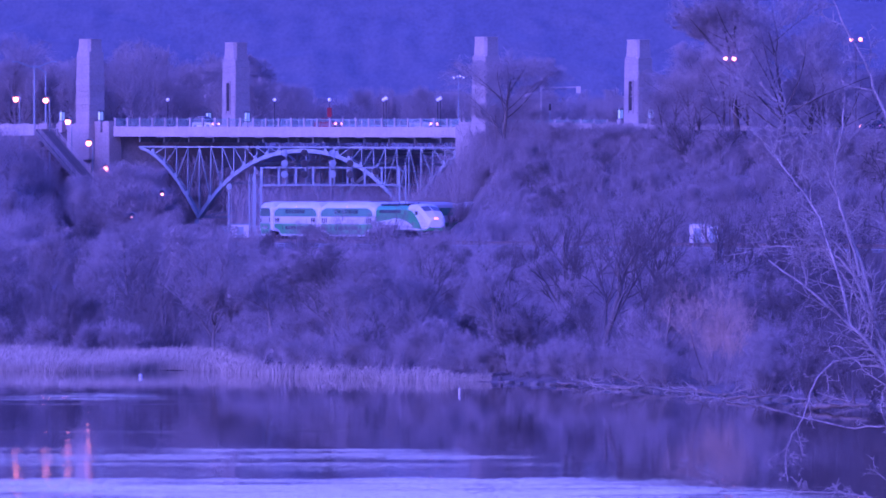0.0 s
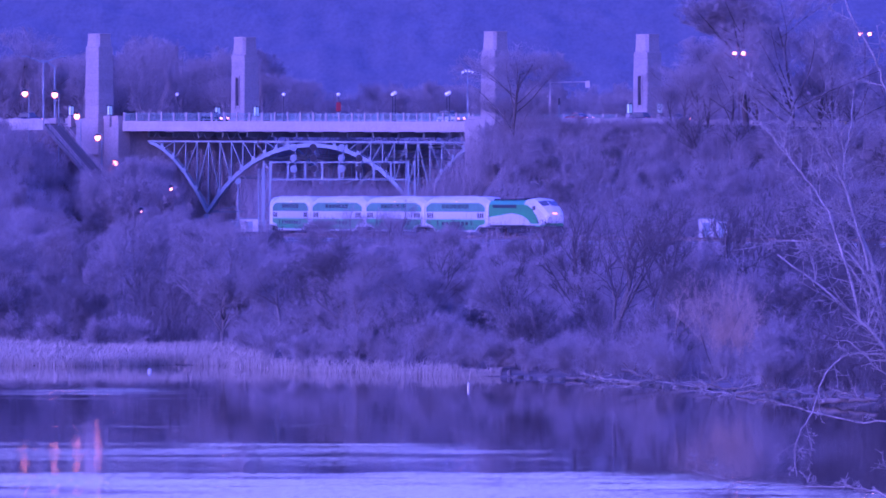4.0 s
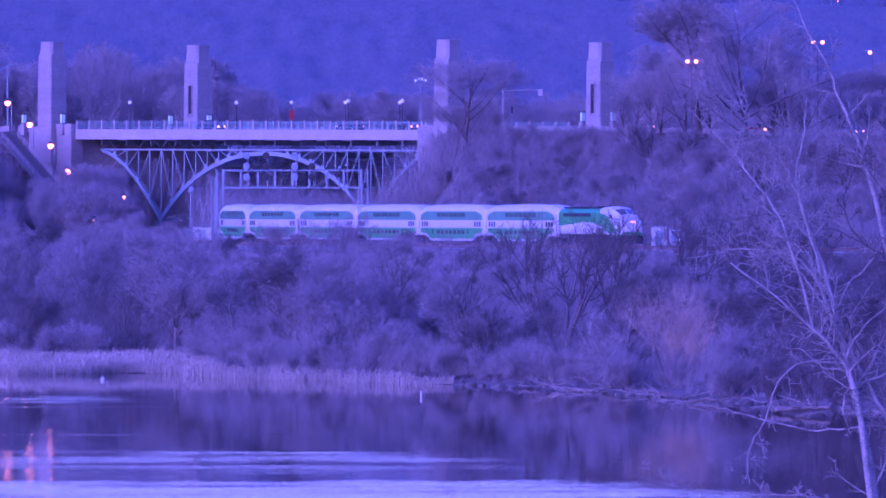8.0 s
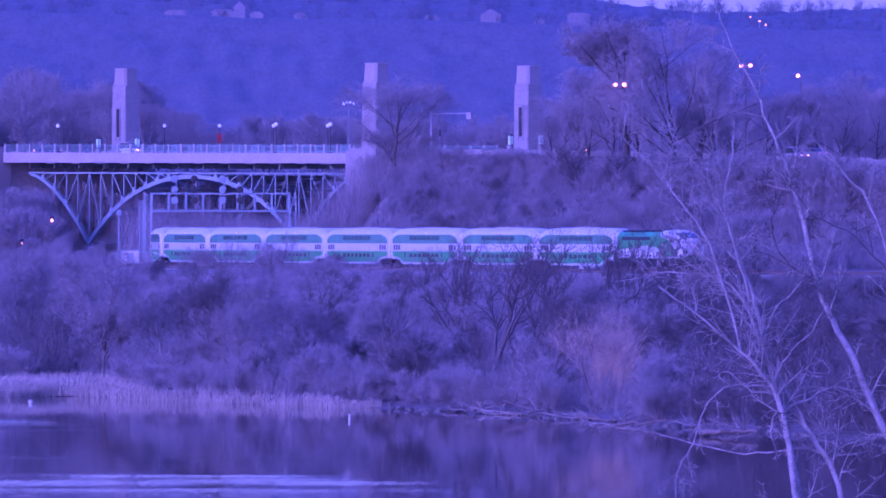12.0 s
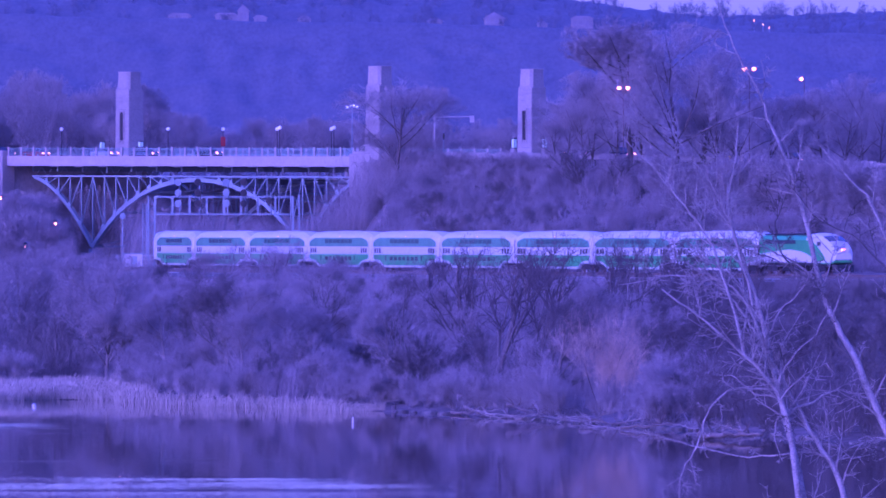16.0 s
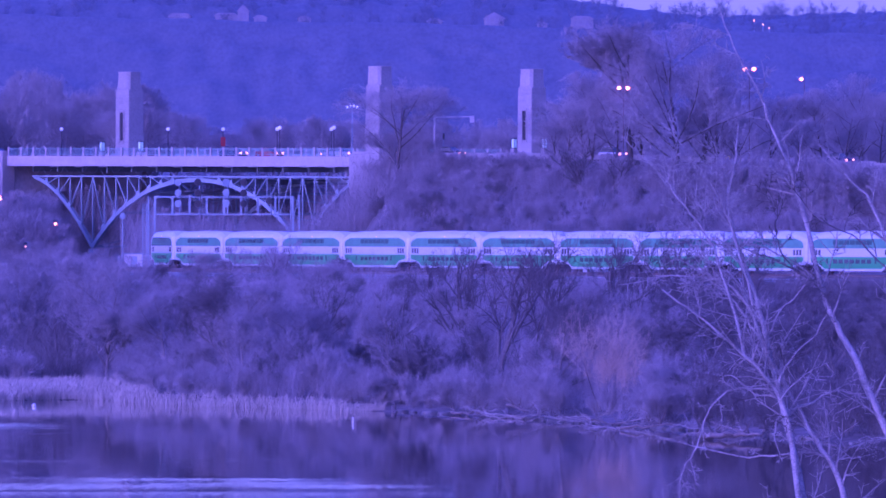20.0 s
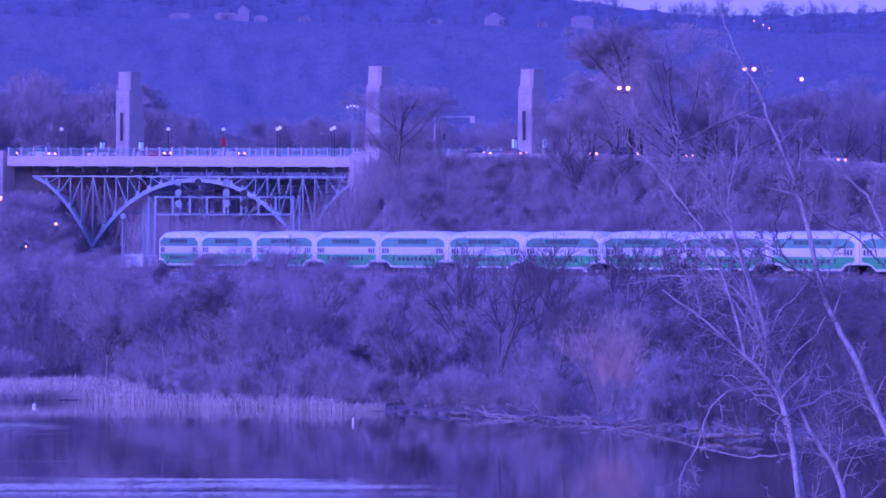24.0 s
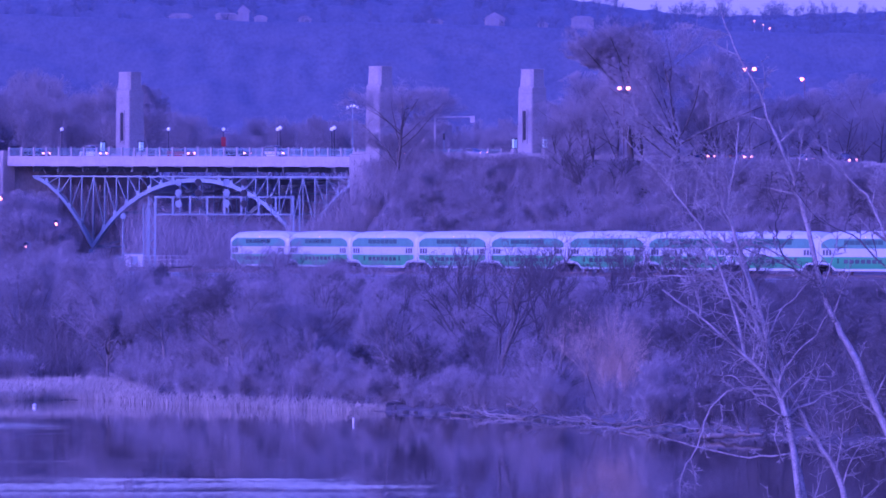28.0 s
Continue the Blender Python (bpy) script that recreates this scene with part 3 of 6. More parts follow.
def coach_mesh():
    """A bilevel coach; x runs along it, its middle over the rails at z = 0."""
    co = thing("bilevel_coach", "white and green bilevel coach with dark window bands", "train car", None, "coaches of the train")
    def ring(x, zb, zt, wf=1.0):
        w = 1.5 * wf
        return [(x, -w, zb), (x, -w, zt - 0.75), (x, -w + 0.12, zt - 0.42), (x, -w + 0.5, zt - 0.1), (x, 0, zt), (x, w - 0.5, zt - 0.1), (x, w - 0.12, zt - 0.42), (x, w, zt - 0.75), (x, w, zb)]
    stations = [(-12.85, 1.15, 4.25, 0.9), (-12.6, 1.1, 4.4, 1), (-10.4, 1.1, 4.82, 1), (-9.4, 0.95, 4.85, 1), (-8.2, 0.4, 4.85, 1), (8.2, 0.4, 4.85, 1), (9.4, 0.95, 4.85, 1), (10.4, 1.1, 4.82, 1), (12.6, 1.1, 4.4, 1), (12.85, 1.15, 4.25, 0.9)]
    part("body", loft(bmesh.new(), [ring(*s) for s in stations]), white_paint, co)
    for side in (-1, 1):
        y0, y1 = (1.492, 1.512) if side > 0 else (-1.512, -1.492)
        up = bmesh.new()
        prism(up, [(-12.0, 2.95), (12.0, 2.95), (12.0, 3.45), (11.3, 3.75), (9.6, 4.04), (-9.6, 4.04), (-11.3, 3.75), (-12.0, 3.45)], y0, y1)
        u = part("upper_panel", up, upper_sheen, co, "pale green upper band")
        lo = bmesh.new()
        prism(lo, [(-12.0, 1.98), (12.0, 1.98), (12.0, 1.55), (11.6, 1.4), (9.6, 1.25), (8.1, 0.66), (-8.1, 0.66), (-9.6, 1.25), (-11.6, 1.4), (-12.0, 1.55)], y0, y1)
        l = part("lower_panel", lo, green_paint, co, "green lower band")
        g0, g1 = (1.513, 1.522) if side > 0 else (-1.522, -1.513)
        for i in range(7):
            x = -5.6 + i * 1.6
            part("upper_window", block(x, x + 1.45, g0, g1, 3.35, 3.85), green_glass, u)
            part("lower_window", block(x, x + 1.2, g0, g1, 1.25, 1.7), tinted, l)
        s0, s1 = (1.501, 1.512) if side > 0 else (-1.512, -1.501)
        for x in (-11.6, -10.7, -9.8, 9.0, 9.9, 10.8):
            part("stripe_window", block(x, x + 0.62, s0, s1, 2.16, 2.78), tinted, co)
        for x in (-7.7, 6.0):
            dr = part("door", block(x, x + 1.6, g0, g1 , 0.7, 1.98), green_paint, co, "green sliding double door")
            part("door_window", block(x + 0.25, x + 0.7, g1 if side > 0 else g0 - 0.012, g1 + 0.012 if side > 0 else g0, 1.25, 1.8), tinted, dr)
        part("door_light", ball(bmesh.new(), (0.6, side * 1.53, 4.2), 0.07, 8), lamp_red, co, "small red indicator lamp")
    for x in (-1, 1):
        part("gangway", block(min(x * 12.851, x * 13.0), max(x * 12.851, x * 13.0), -0.55, 0.55, 1.2, 3.3), black, co, "black rubber gangway")
    part("roof_unit", block(-3, 3, -0.6, 0.6, 4.8, 4.93, 0.05), grey_roof, co)
    shorten(co, 0.968)
    bogie(co, -9.6)
    bogie(co, 9.6)
    return co


def locomotive():
    lo = thing("diesel_locomotive", "green and white diesel locomotive with a white raked nose", "locomotive")
    def ring(x, zb, zt, w):
        return [(x, -w, zb), (x, -w, zt - 0.6), (x, -w + 0.35, zt - 0.12), (x, 0, zt), (x, w - 0.35, zt - 0.12), (x, w, zt - 0.6), (x, w, zb)]
    part("hood", loft(bmesh.new(), [ring(-10.2, 1.3, 4.45, 1.45), ring(4.99, 1.3, 4.45, 1.45)]), green_paint, lo)
    part("cab", loft(bmesh.new(), [ring(5.0, 1.3, 4.6, 1.5), ring(8.0, 1.3, 4.6, 1.5), ring(9.3, 1.3, 4.4, 1.49), ring(10.8, 1.3, 3.95, 1.45), ring(12.0, 1.32, 3.45, 1.36), ring(12.8, 1.45, 3.0, 1.2), ring(13.1, 1.7, 2.6, 1.0)]), white_paint, lo, "white cab with a rounded sloping nose")
    part("nose_panel", loft(bmesh.new(), [ring(9.4, 1.16, 1.8, 1.5), ring(11.5, 1.16, 1.85, 1.42), ring(12.4, 1.2, 1.95, 1.32), ring(12.95, 1.35, 2.0, 1.14)]), green_paint, lo, "green lower nose")
    part("cab_roof", loft(bmesh.new(), [ring(5.2, 4.3, 4.65, 1.3), ring(7.9, 4.3, 4.65, 1.3), ring(8.9, 4.2, 4.5, 1.2)]), white_paint, lo, "white cab roof")
    ws = bmesh.new()
    for s in (-1, 1):
        m = [(9.5, s * 0.08, 4.34), (9.5, s * 1.13, 4.2), (11.2, s * 1.05, 3.68), (11.2, s * 0.08, 3.79)]
        a = [ws.verts.new(p) for p in m]
        b = [ws.verts.new((x + 0.05, y, z + 0.05)) for x, y, z in m]
        f = ws.faces.new(b), ws.faces.new(a[::-1])
        for i in range(4):
            ws.faces.new((a[i], a[(i + 1) % 4], b[(i + 1) % 4], b[i]))
    bmesh.ops.recalc_face_normals(ws, faces=ws.faces)
    part("windscreen", ws, tinted, lo)
    for side in (-1, 1):
        bm = bmesh.new()
        prism(bm, [(-10.1, 2.3), (-5, 2.55), (-0.5, 2.8), (3, 2.6), (4.98, 2.35), (4.98, 1.34), (-10.1, 1.34)], side * 1.452 if side > 0 else -1.53, 1.53 if side > 0 else -1.452)
        part("side_swoosh", bm, white_paint, lo, "white curved side stripe")
        bm = bmesh.new()
        prism(bm, [(5.02, 3.85), (5.02, 2.35), (6.6, 2.0), (7.9, 1.5), (10.9, 1.5), (10.9, 1.9), (9.6, 2.6), (8.2, 3.3), (6.6, 3.75)], side * 1.5 if side > 0 else -1.533, 1.533 if side > 0 else -1.5)
        part("cab_panel", bm, green_paint, lo, "green cab side panel")
        part("cab_window", block(8.5, 9.6, min(side * 1.47, side * 1.53), max(side * 1.47, side * 1.53), 3.2, 3.68), tinted, lo)
        part("vent_grille", block(-8.6, 1.5, min(side * 1.44, side * 1.462), max(side * 1.44, side * 1.462), 3.42, 3.84), dark_steel, lo)
    part("roof_fans", box(box(block(-9.6, -6.4, -1.0, 1.0, 4.4, 4.6, 0.05), -5.5, -1.8, -1.0, 1.0, 4.4, 4.58, 0.05), 0.2, 2.6, -0.8, 0.8, 4.4, 4.66, 0.05), dark_steel, lo)
    part("horn", tube(bmesh.new(), (3.2, 0.3, 4.66), (3.9, 0.3, 4.7), 0.05, 0.12), dark_steel, lo)
    part("underframe", box(block(-10.2, 12.2, -1.3, 1.3, 1.0, 1.29), -3.2, 3.2, -1.3, 1.3, 0.35, 1.0, 0.1), black, lo)
    part("plough", loft(bmesh.new(), [[(12.85, -1.3, 0.2), (12.85, 1.3, 0.2), (12.85, 1.3, 1.08), (12.85, -1.3, 1.08)], [(13.4, -0.9, 0.25), (13.4, 0.9, 0.25), (13.2, 0.9, 1.05), (13.2, -0.9, 1.05)]]), black, lo)
    for y in (-0.15, 0.15):
        part("headlight", ball(bmesh.new(), (12.98, y, 2.78), 0.11, 10), lamp_head, lo, "lit orange headlight")
    for y in (-0.8, 0.8):
        part("ditch_light", tube(bmesh.new(), (12.9, y, 1.7), (13.06, y, 1.7), 0.13, n=10), tinted, lo, "unlit ditch light")
    shorten(lo, 0.885)
    bogie(lo, -6.1)
    bogie(lo, 7.6)
    return lo


lamp_red = glow("red_indicator", (1.0, 0.16, 0.05), 0.8)
lamp_head = glow("warm_headlight", (1.0, 0.2, 0.0), 4)
train = [locomotive(), coach_mesh()]
train += [copy_thing(train[1], Matrix.Identity(4)) for _ in range(11)]

# ---- the wooded escarpment in the distance ----


def hill_edge(x):
    return 92.0 - 9.5 * float(ease(-30, 115, x)) + 1.2 * math.sin(x * 0.05 + 1)


def hill_height(x, y):
    """Steep wooded face up to a bench with houses, then a wooded rise to the skyline."""
    bench = 76.3 - 0.022 * x
    if y < 3405:
        z = bench * max(0.0, (y - 3270) / 135) ** 0.9
    else:
        z = bench + (hill_edge(x) - 4.5 - bench) * min(1.0, max(0.0, (y - 3430) / 60))
    # the canopy of the rise behind the houses
    crowns = 2.6 + 1.3 * noise.noise((x * 0.11, y * 0.11, 9)) + 0.8 * noise.noise((x * 0.3, y * 0.2, 2))
    z += crowns * min(1.0, max(0.0, (y - 3428) / 12))
    z += 1.0 * max(0.0, noise.noise((x * 0.06, y * 0.03, 4)) + 0.25) * (3380 < y < 3414)
    return z + (3.0 * noise.noise((x * 0.05, y * 0.05, 1)) + 1.5 * noise.noise((x * 0.15, y * 0.15, 5))) * (3285 < y < 3395)


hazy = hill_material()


def escarpment():
    xs = np.linspace(-330, 330, 440)
    ys = np.linspace(3270, 3500, 116)
    V = np.array([(x, y, hill_height(x, y)) for y in ys for x in xs])
    nx = len(xs)
    i = (np.arange(len(ys) - 1)[:, None] * nx + np.arange(nx - 1)[None]).reshape(-1)
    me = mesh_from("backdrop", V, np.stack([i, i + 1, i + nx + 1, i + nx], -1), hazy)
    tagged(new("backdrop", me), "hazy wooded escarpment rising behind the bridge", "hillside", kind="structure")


escarpment()

# ---- bare trees ----


def grow(rng, p, d, length, r, level, spec, out):
    """One branch with all that springs from it; pieces (p, q, r0, r1, level) go into out."""
    n = spec["pieces"][level]
    step = length / n
    path = [p]
    for i in range(n):
        d = (d + Vector((rng.uniform(-1, 1), rng.uniform(-1, 1), rng.uniform(-0.6, 1) * spec["rise"])) * spec["bend"][level]).normalized()
        q = p + d * step
        r1 = r * (1 - 0.75 * (i + 1) / n) + 0.004
        r0 = r * (1 - 0.75 * i / n) + 0.004
        out.append((p, q, r0, r1, level))
        p = q
        path.append(p)
    if level + 1 >= len(spec["kids"]) + 1:
        return
    kids = spec["kids"][level]
    for k in range(kids):
        f = rng.uniform(spec["from"][level], 1)
        i = min(int(f * n), n - 1)
        base = path[i].lerp(path[i + 1], f * n - i)
        axis = (path[i + 1] - path[i]).normalized()
        side = axis.orthogonal()
        side.rotate(Matrix.Rotation(rng.uniform(0, 6.283), 3, axis))
        a = radians(rng.uniform(*spec["angle"][level]))
        nd = axis * math.cos(a) + side * math.sin(a)
        nd.z += spec["rise"] * 0.25
        nd.normalize()
        reach = length * rng.uniform(*spec["ratio"][level]) * (1.15 - 0.5 * f)
        if "crown" in spec:
            # keep within a rounded crown
            h, half, *rest = spec["crown"]
            mid, tall = rest or (0.58, 0.43)
            for _ in range(4):
                e = base + nd * reach
                if (e.x * e.x + e.y * e.y) / (half * half) + ((e.z - mid * h) / (tall * h)) ** 2 < 1:
                    break
                reach *= 0.68
        grow(rng, base, nd, reach, max(r * (1 - 0.75 * f) * 0.55, 0.006), level + 1, spec, out)


def pieces_mesh(pieces, sides, fat=1.0):
    """Arrays for tapered prisms round the pieces."""
    P = np.array([p[0][:] for p in pieces])
    Q = np.array([p[1][:] for p in pieces])
    R0, R1 = np.array([p[2] for p in pieces]) * fat, np.array([p[3] for p in pieces]) * fat
    D = Q - P
    D /= np.linalg.norm(D, axis=1)[:, None] + 1e-9
    ref = np.where(np.abs(D[:, 2:3]) > 0.9, np.array([[1.0, 0, 0]]), np.array([[0, 0, 1.0]]))
    A = np.cross(D, ref)
    A /= np.linalg.norm(A, axis=1)[:, None] + 1e-9
    B = np.cross(D, A)
    n = len(P)
    V = np.zeros((n, 2 * sides, 3))
    for k in range(sides):
        c, s = math.cos(2 * math.pi * k / sides), math.sin(2 * math.pi * k / sides)
        V[:, k] = P + (A * c + B * s) * R0[:, None]
        V[:, sides + k] = Q + (A * c + B * s) * R1[:, None]
    base = np.arange(n)[:, None] * 2 * sides
    F = [np.concatenate([base + k, base + (k + 1) % sides, base + sides + (k + 1) % sides, base + sides + k], 1) for k in range(sides)]
    return V.reshape(-1, 3), np.concatenate(F, 0)


def slivers(P, Q, wide, rng):
    """Hair-fine twigs from P to Q, one pointed blade each, turned at random."""
    D = Q - P
    A = np.cross(D, rng.normal(size=D.shape))
    A *= (np.asarray(wide) / (np.linalg.norm(A, axis=1) + 1e-9))[:, None]
    V = np.stack([P - A, P + A, Q], 1).reshape(-1, 3)
    return V, np.arange(len(V)).reshape(-1, 3)


def crown_mesh(pieces, last, fat):
    """Branches as prisms, the outermost twigs as slivers: vertices, and faces of both sorts."""
    inner = [p for p in pieces if p[4] < last]
    va, fa = pieces_mesh(inner, 3, fat) if inner else (np.zeros((0, 3)), np.zeros((0, 4), int))
    tips = [p for p in pieces if p[4] >= last]
    rng = np.random.default_rng(len(pieces))
    vb, fb = slivers(np.array([p[0][:] for p in tips]), np.array([p[1][:] for p in tips]), np.array([p[2] for p in tips]) * fat, rng)
    return np.concatenate([va, vb]), [fa, fb + len(va)]


def whips(name, label, category, spots, seed, material, count=30, fan=0.33, wide=0.016):
    """Clumps of fine upright whips with side twigs: spots are rows of (x, y, z, height, lean in x, lean in y)."""
    rng = np.random.default_rng(seed)
    S = np.repeat(np.asarray(spots, float), count, 0)
    n, h = len(S), S[:, 3]
    base = S[:, :3] + np.stack([rng.normal(0, 0.16, n) * h, rng.normal(0, 0.16, n) * h, np.full(n, -0.1)], -1)
    d = np.stack([S[:, 4] + rng.normal(0, fan, n), S[:, 5] + rng.normal(0, fan, n), np.ones(n)], -1)
    d /= np.linalg.norm(d, axis=1)[:, None]
    run = h * rng.uniform(0.55, 1.05, n)
    mid = base + d * (0.5 * run)[:, None]
    e = d + rng.normal(0, 0.18, (n, 3))
    tip = mid + e / np.linalg.norm(e, axis=1)[:, None] * (0.55 * run)[:, None]
    w = wide * rng.uniform(0.7, 1.3, n)
    sets = [slivers(base, mid + 0.3 * (tip - mid), w * 1.3, rng), slivers(mid, tip, w, rng)]
    for lo, hi in ((0.25, 0.55), (0.4, 0.75), (0.55, 0.9), (0.65, 1.0), (0.75, 1.0)):
        f = rng.uniform(lo, hi, n)[:, None]
        p = np.where(f < 0.5, base + (mid - base) * f * 2, mid + (tip - mid) * (f * 2 - 1))
        g = d + rng.normal(0, 0.5, (n, 3))
        sets.append(slivers(p, p + g * (run * rng.uniform(0.1, 0.3, n))[:, None], w * 0.8, rng))
    V = np.concatenate([v for v, _ in sets])
    return tagged(new(name, mesh_from(name, V, np.arange(len(V)).reshape(-1, 3), material)), label, category, kind="stuff")


TREE = dict(pieces=[6, 4, 2, 1, 1], kids=[11, 9, 9, 7], bend=[0.10, 0.2, 0.3, 0.35, 0.35], angle=[(22, 52), (25, 58), (25, 62), (20, 65)],
            ratio=[(0.5, 0.8), (0.45, 0.7), (0.45, 0.75), (0.5, 1.0)], rise=0.7)
TREE["from"] = [0.2, 0.2, 0.15, 0.1]
TREE["crown"] = (10, 3.8)
OLD = dict(TREE, pieces=[6, 6, 4, 1, 1], kids=[12, 10, 9, 8], bend=[0.06, 0.13, 0.2, 0.28, 0.3], angle=[(18, 66), (20, 52), (22, 58), (20, 60)], crown=(10, 4.6),
           ratio=[(0.6, 0.9), (0.42, 0.66), (0.42, 0.7), (0.5, 1.0)], rise=0.6)
OLD["from"] = [0.14, 0.22, 0.2, 0.1]
FAN = dict(OLD, kids=[15, 11, 10, 8], angle=[(15, 75), (20, 55), (22, 58), (20, 60)], crown=(10, 2.9, 0.79, 0.22), ratio=[(0.4, 0.62), (0.45, 0.7), (0.42, 0.7), (0.5, 1.0)])
FAN["from"] = [0.55, 0.22, 0.2, 0.1]
OPEN = dict(TREE, pieces=[7, 6, 4, 1, 1], kids=[9, 7, 6, 2], bend=[0.12, 0.2, 0.26, 0.3, 0.3], angle=[(20, 60), (22, 55), (25, 60), (25, 65)], crown=(10, 4.6), ratio=[(0.55, 0.9), (0.45, 0.7), (0.42, 0.68), (0.45, 0.9)])
OPEN["from"] = [0.18, 0.2, 0.15, 0.1]
VEIL = dict(TREE, kids=[10, 8, 6, 4])
BUSH = dict(pieces=[3, 2, 1, 1], kids=[9, 8, 15], bend=[0.18, 0.26, 0.3, 0.3], angle=[(15, 48), (20, 55), (20, 65)], ratio=[(0.45, 0.85), (0.4, 0.75), (0.45, 0.95)], rise=0.85)
BUSH["from"] = [0.05, 0.1, 0.1]
LIGHT = dict(BUSH, kids=[15, 12, 20], crown=(10, 3.8), angle=[(22, 55), (22, 60), (22, 65)])
LIGHT["from"] = [0.15, 0.1, 0.1]


WILLOW = dict(BUSH, pieces=[5, 3, 1, 1], kids=[16, 10, 16], bend=[0.1, 0.18, 0.26, 0.3], angle=[(12, 40), (15, 45), (20, 60)])
WILLOW["from"] = [0.12, 0.1, 0.1]


def tree_pieces(seed, height, radius, spec, stems=1, lean=(0, 0)):
    rng = random.Random(seed)
    out = []
    for k in range(stems):
        d = Vector((lean[0] + rng.uniform(-1, 1) * (0.05 if stems == 1 else 0.5), lean[1] + rng.uniform(-1, 1) * (0.05 if stems == 1 else 0.5), 1)).normalized()
        grow(rng, Vector((rng.uniform(-0.2, 0.2) * (stems > 1), rng.uniform(-0.2, 0.2) * (stems > 1), -0.3)), d, height * rng.uniform(0.7, 0.85), radius, 0, spec, out)
    k = height / max(p[1].z for p in out)
    return [(p * k, q * k, a * k, b * k, l) for p, q, a, b, l in out]


def make_tree(name, label, category, pieces, m, trunk_mat, twig_mat, split=2, group="", fat=1.0, last=3):
    ob = thing(name, label, category, m, group)
    v, f = pieces_mesh([p for p in pieces if p[4] < split], 5)
    t = new("trunk", mesh_from("trunk", v, f, trunk_mat))
    t.parent = ob
    v, f = crown_mesh([p for p in pieces if p[4] >= split], last, fat)
    c = new("crown", mesh_from("crown", v, f, twig_mat))
    c.parent = ob
    return ob


def tree_at(x, y, size, turn, wide=1.0):
    return Matrix.Translation((x, y, gz(x, y) - 0.1)) @ Matrix.Rotation(turn, 4, "Z") @ Matrix.Diagonal((size * wide, size * wide, size, 1))


def track_y(x):
    """Distance of the railway's near side."""
    return 1515 - (x + 38.5) * 2.69 if x > -38.5 else 1515


def track_x(y):
    """Where the railway passes at a distance beyond the curve."""
    return min((abs(r[1] - y), r[0]) for r in TRACK.values())[1]


def bank_spot(rng, clear, power):
    """A place on the bank between the shore and the railway, more often near the shore."""
    while True:
        k = rng.uniform(-0.052, 0.043)
        x = k * 1000
        for _ in range(3):
            a, b = float(shore(x) + reed_depth(x)) + clear, track_y(x) - 24
            y = a + (b - a) * f if _ else a
            f = rng.random() ** power if _ == 0 else f
            x = k * y
        if float(shore(x) + 0.9 * reed_depth(x)) < y < track_y(x) - 20:
            return x, y


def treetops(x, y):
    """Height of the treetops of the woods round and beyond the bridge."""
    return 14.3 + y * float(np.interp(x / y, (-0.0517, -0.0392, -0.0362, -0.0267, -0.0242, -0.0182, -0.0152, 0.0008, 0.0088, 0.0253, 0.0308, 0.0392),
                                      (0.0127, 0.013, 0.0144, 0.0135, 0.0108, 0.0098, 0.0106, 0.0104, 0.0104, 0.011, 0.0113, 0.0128)))


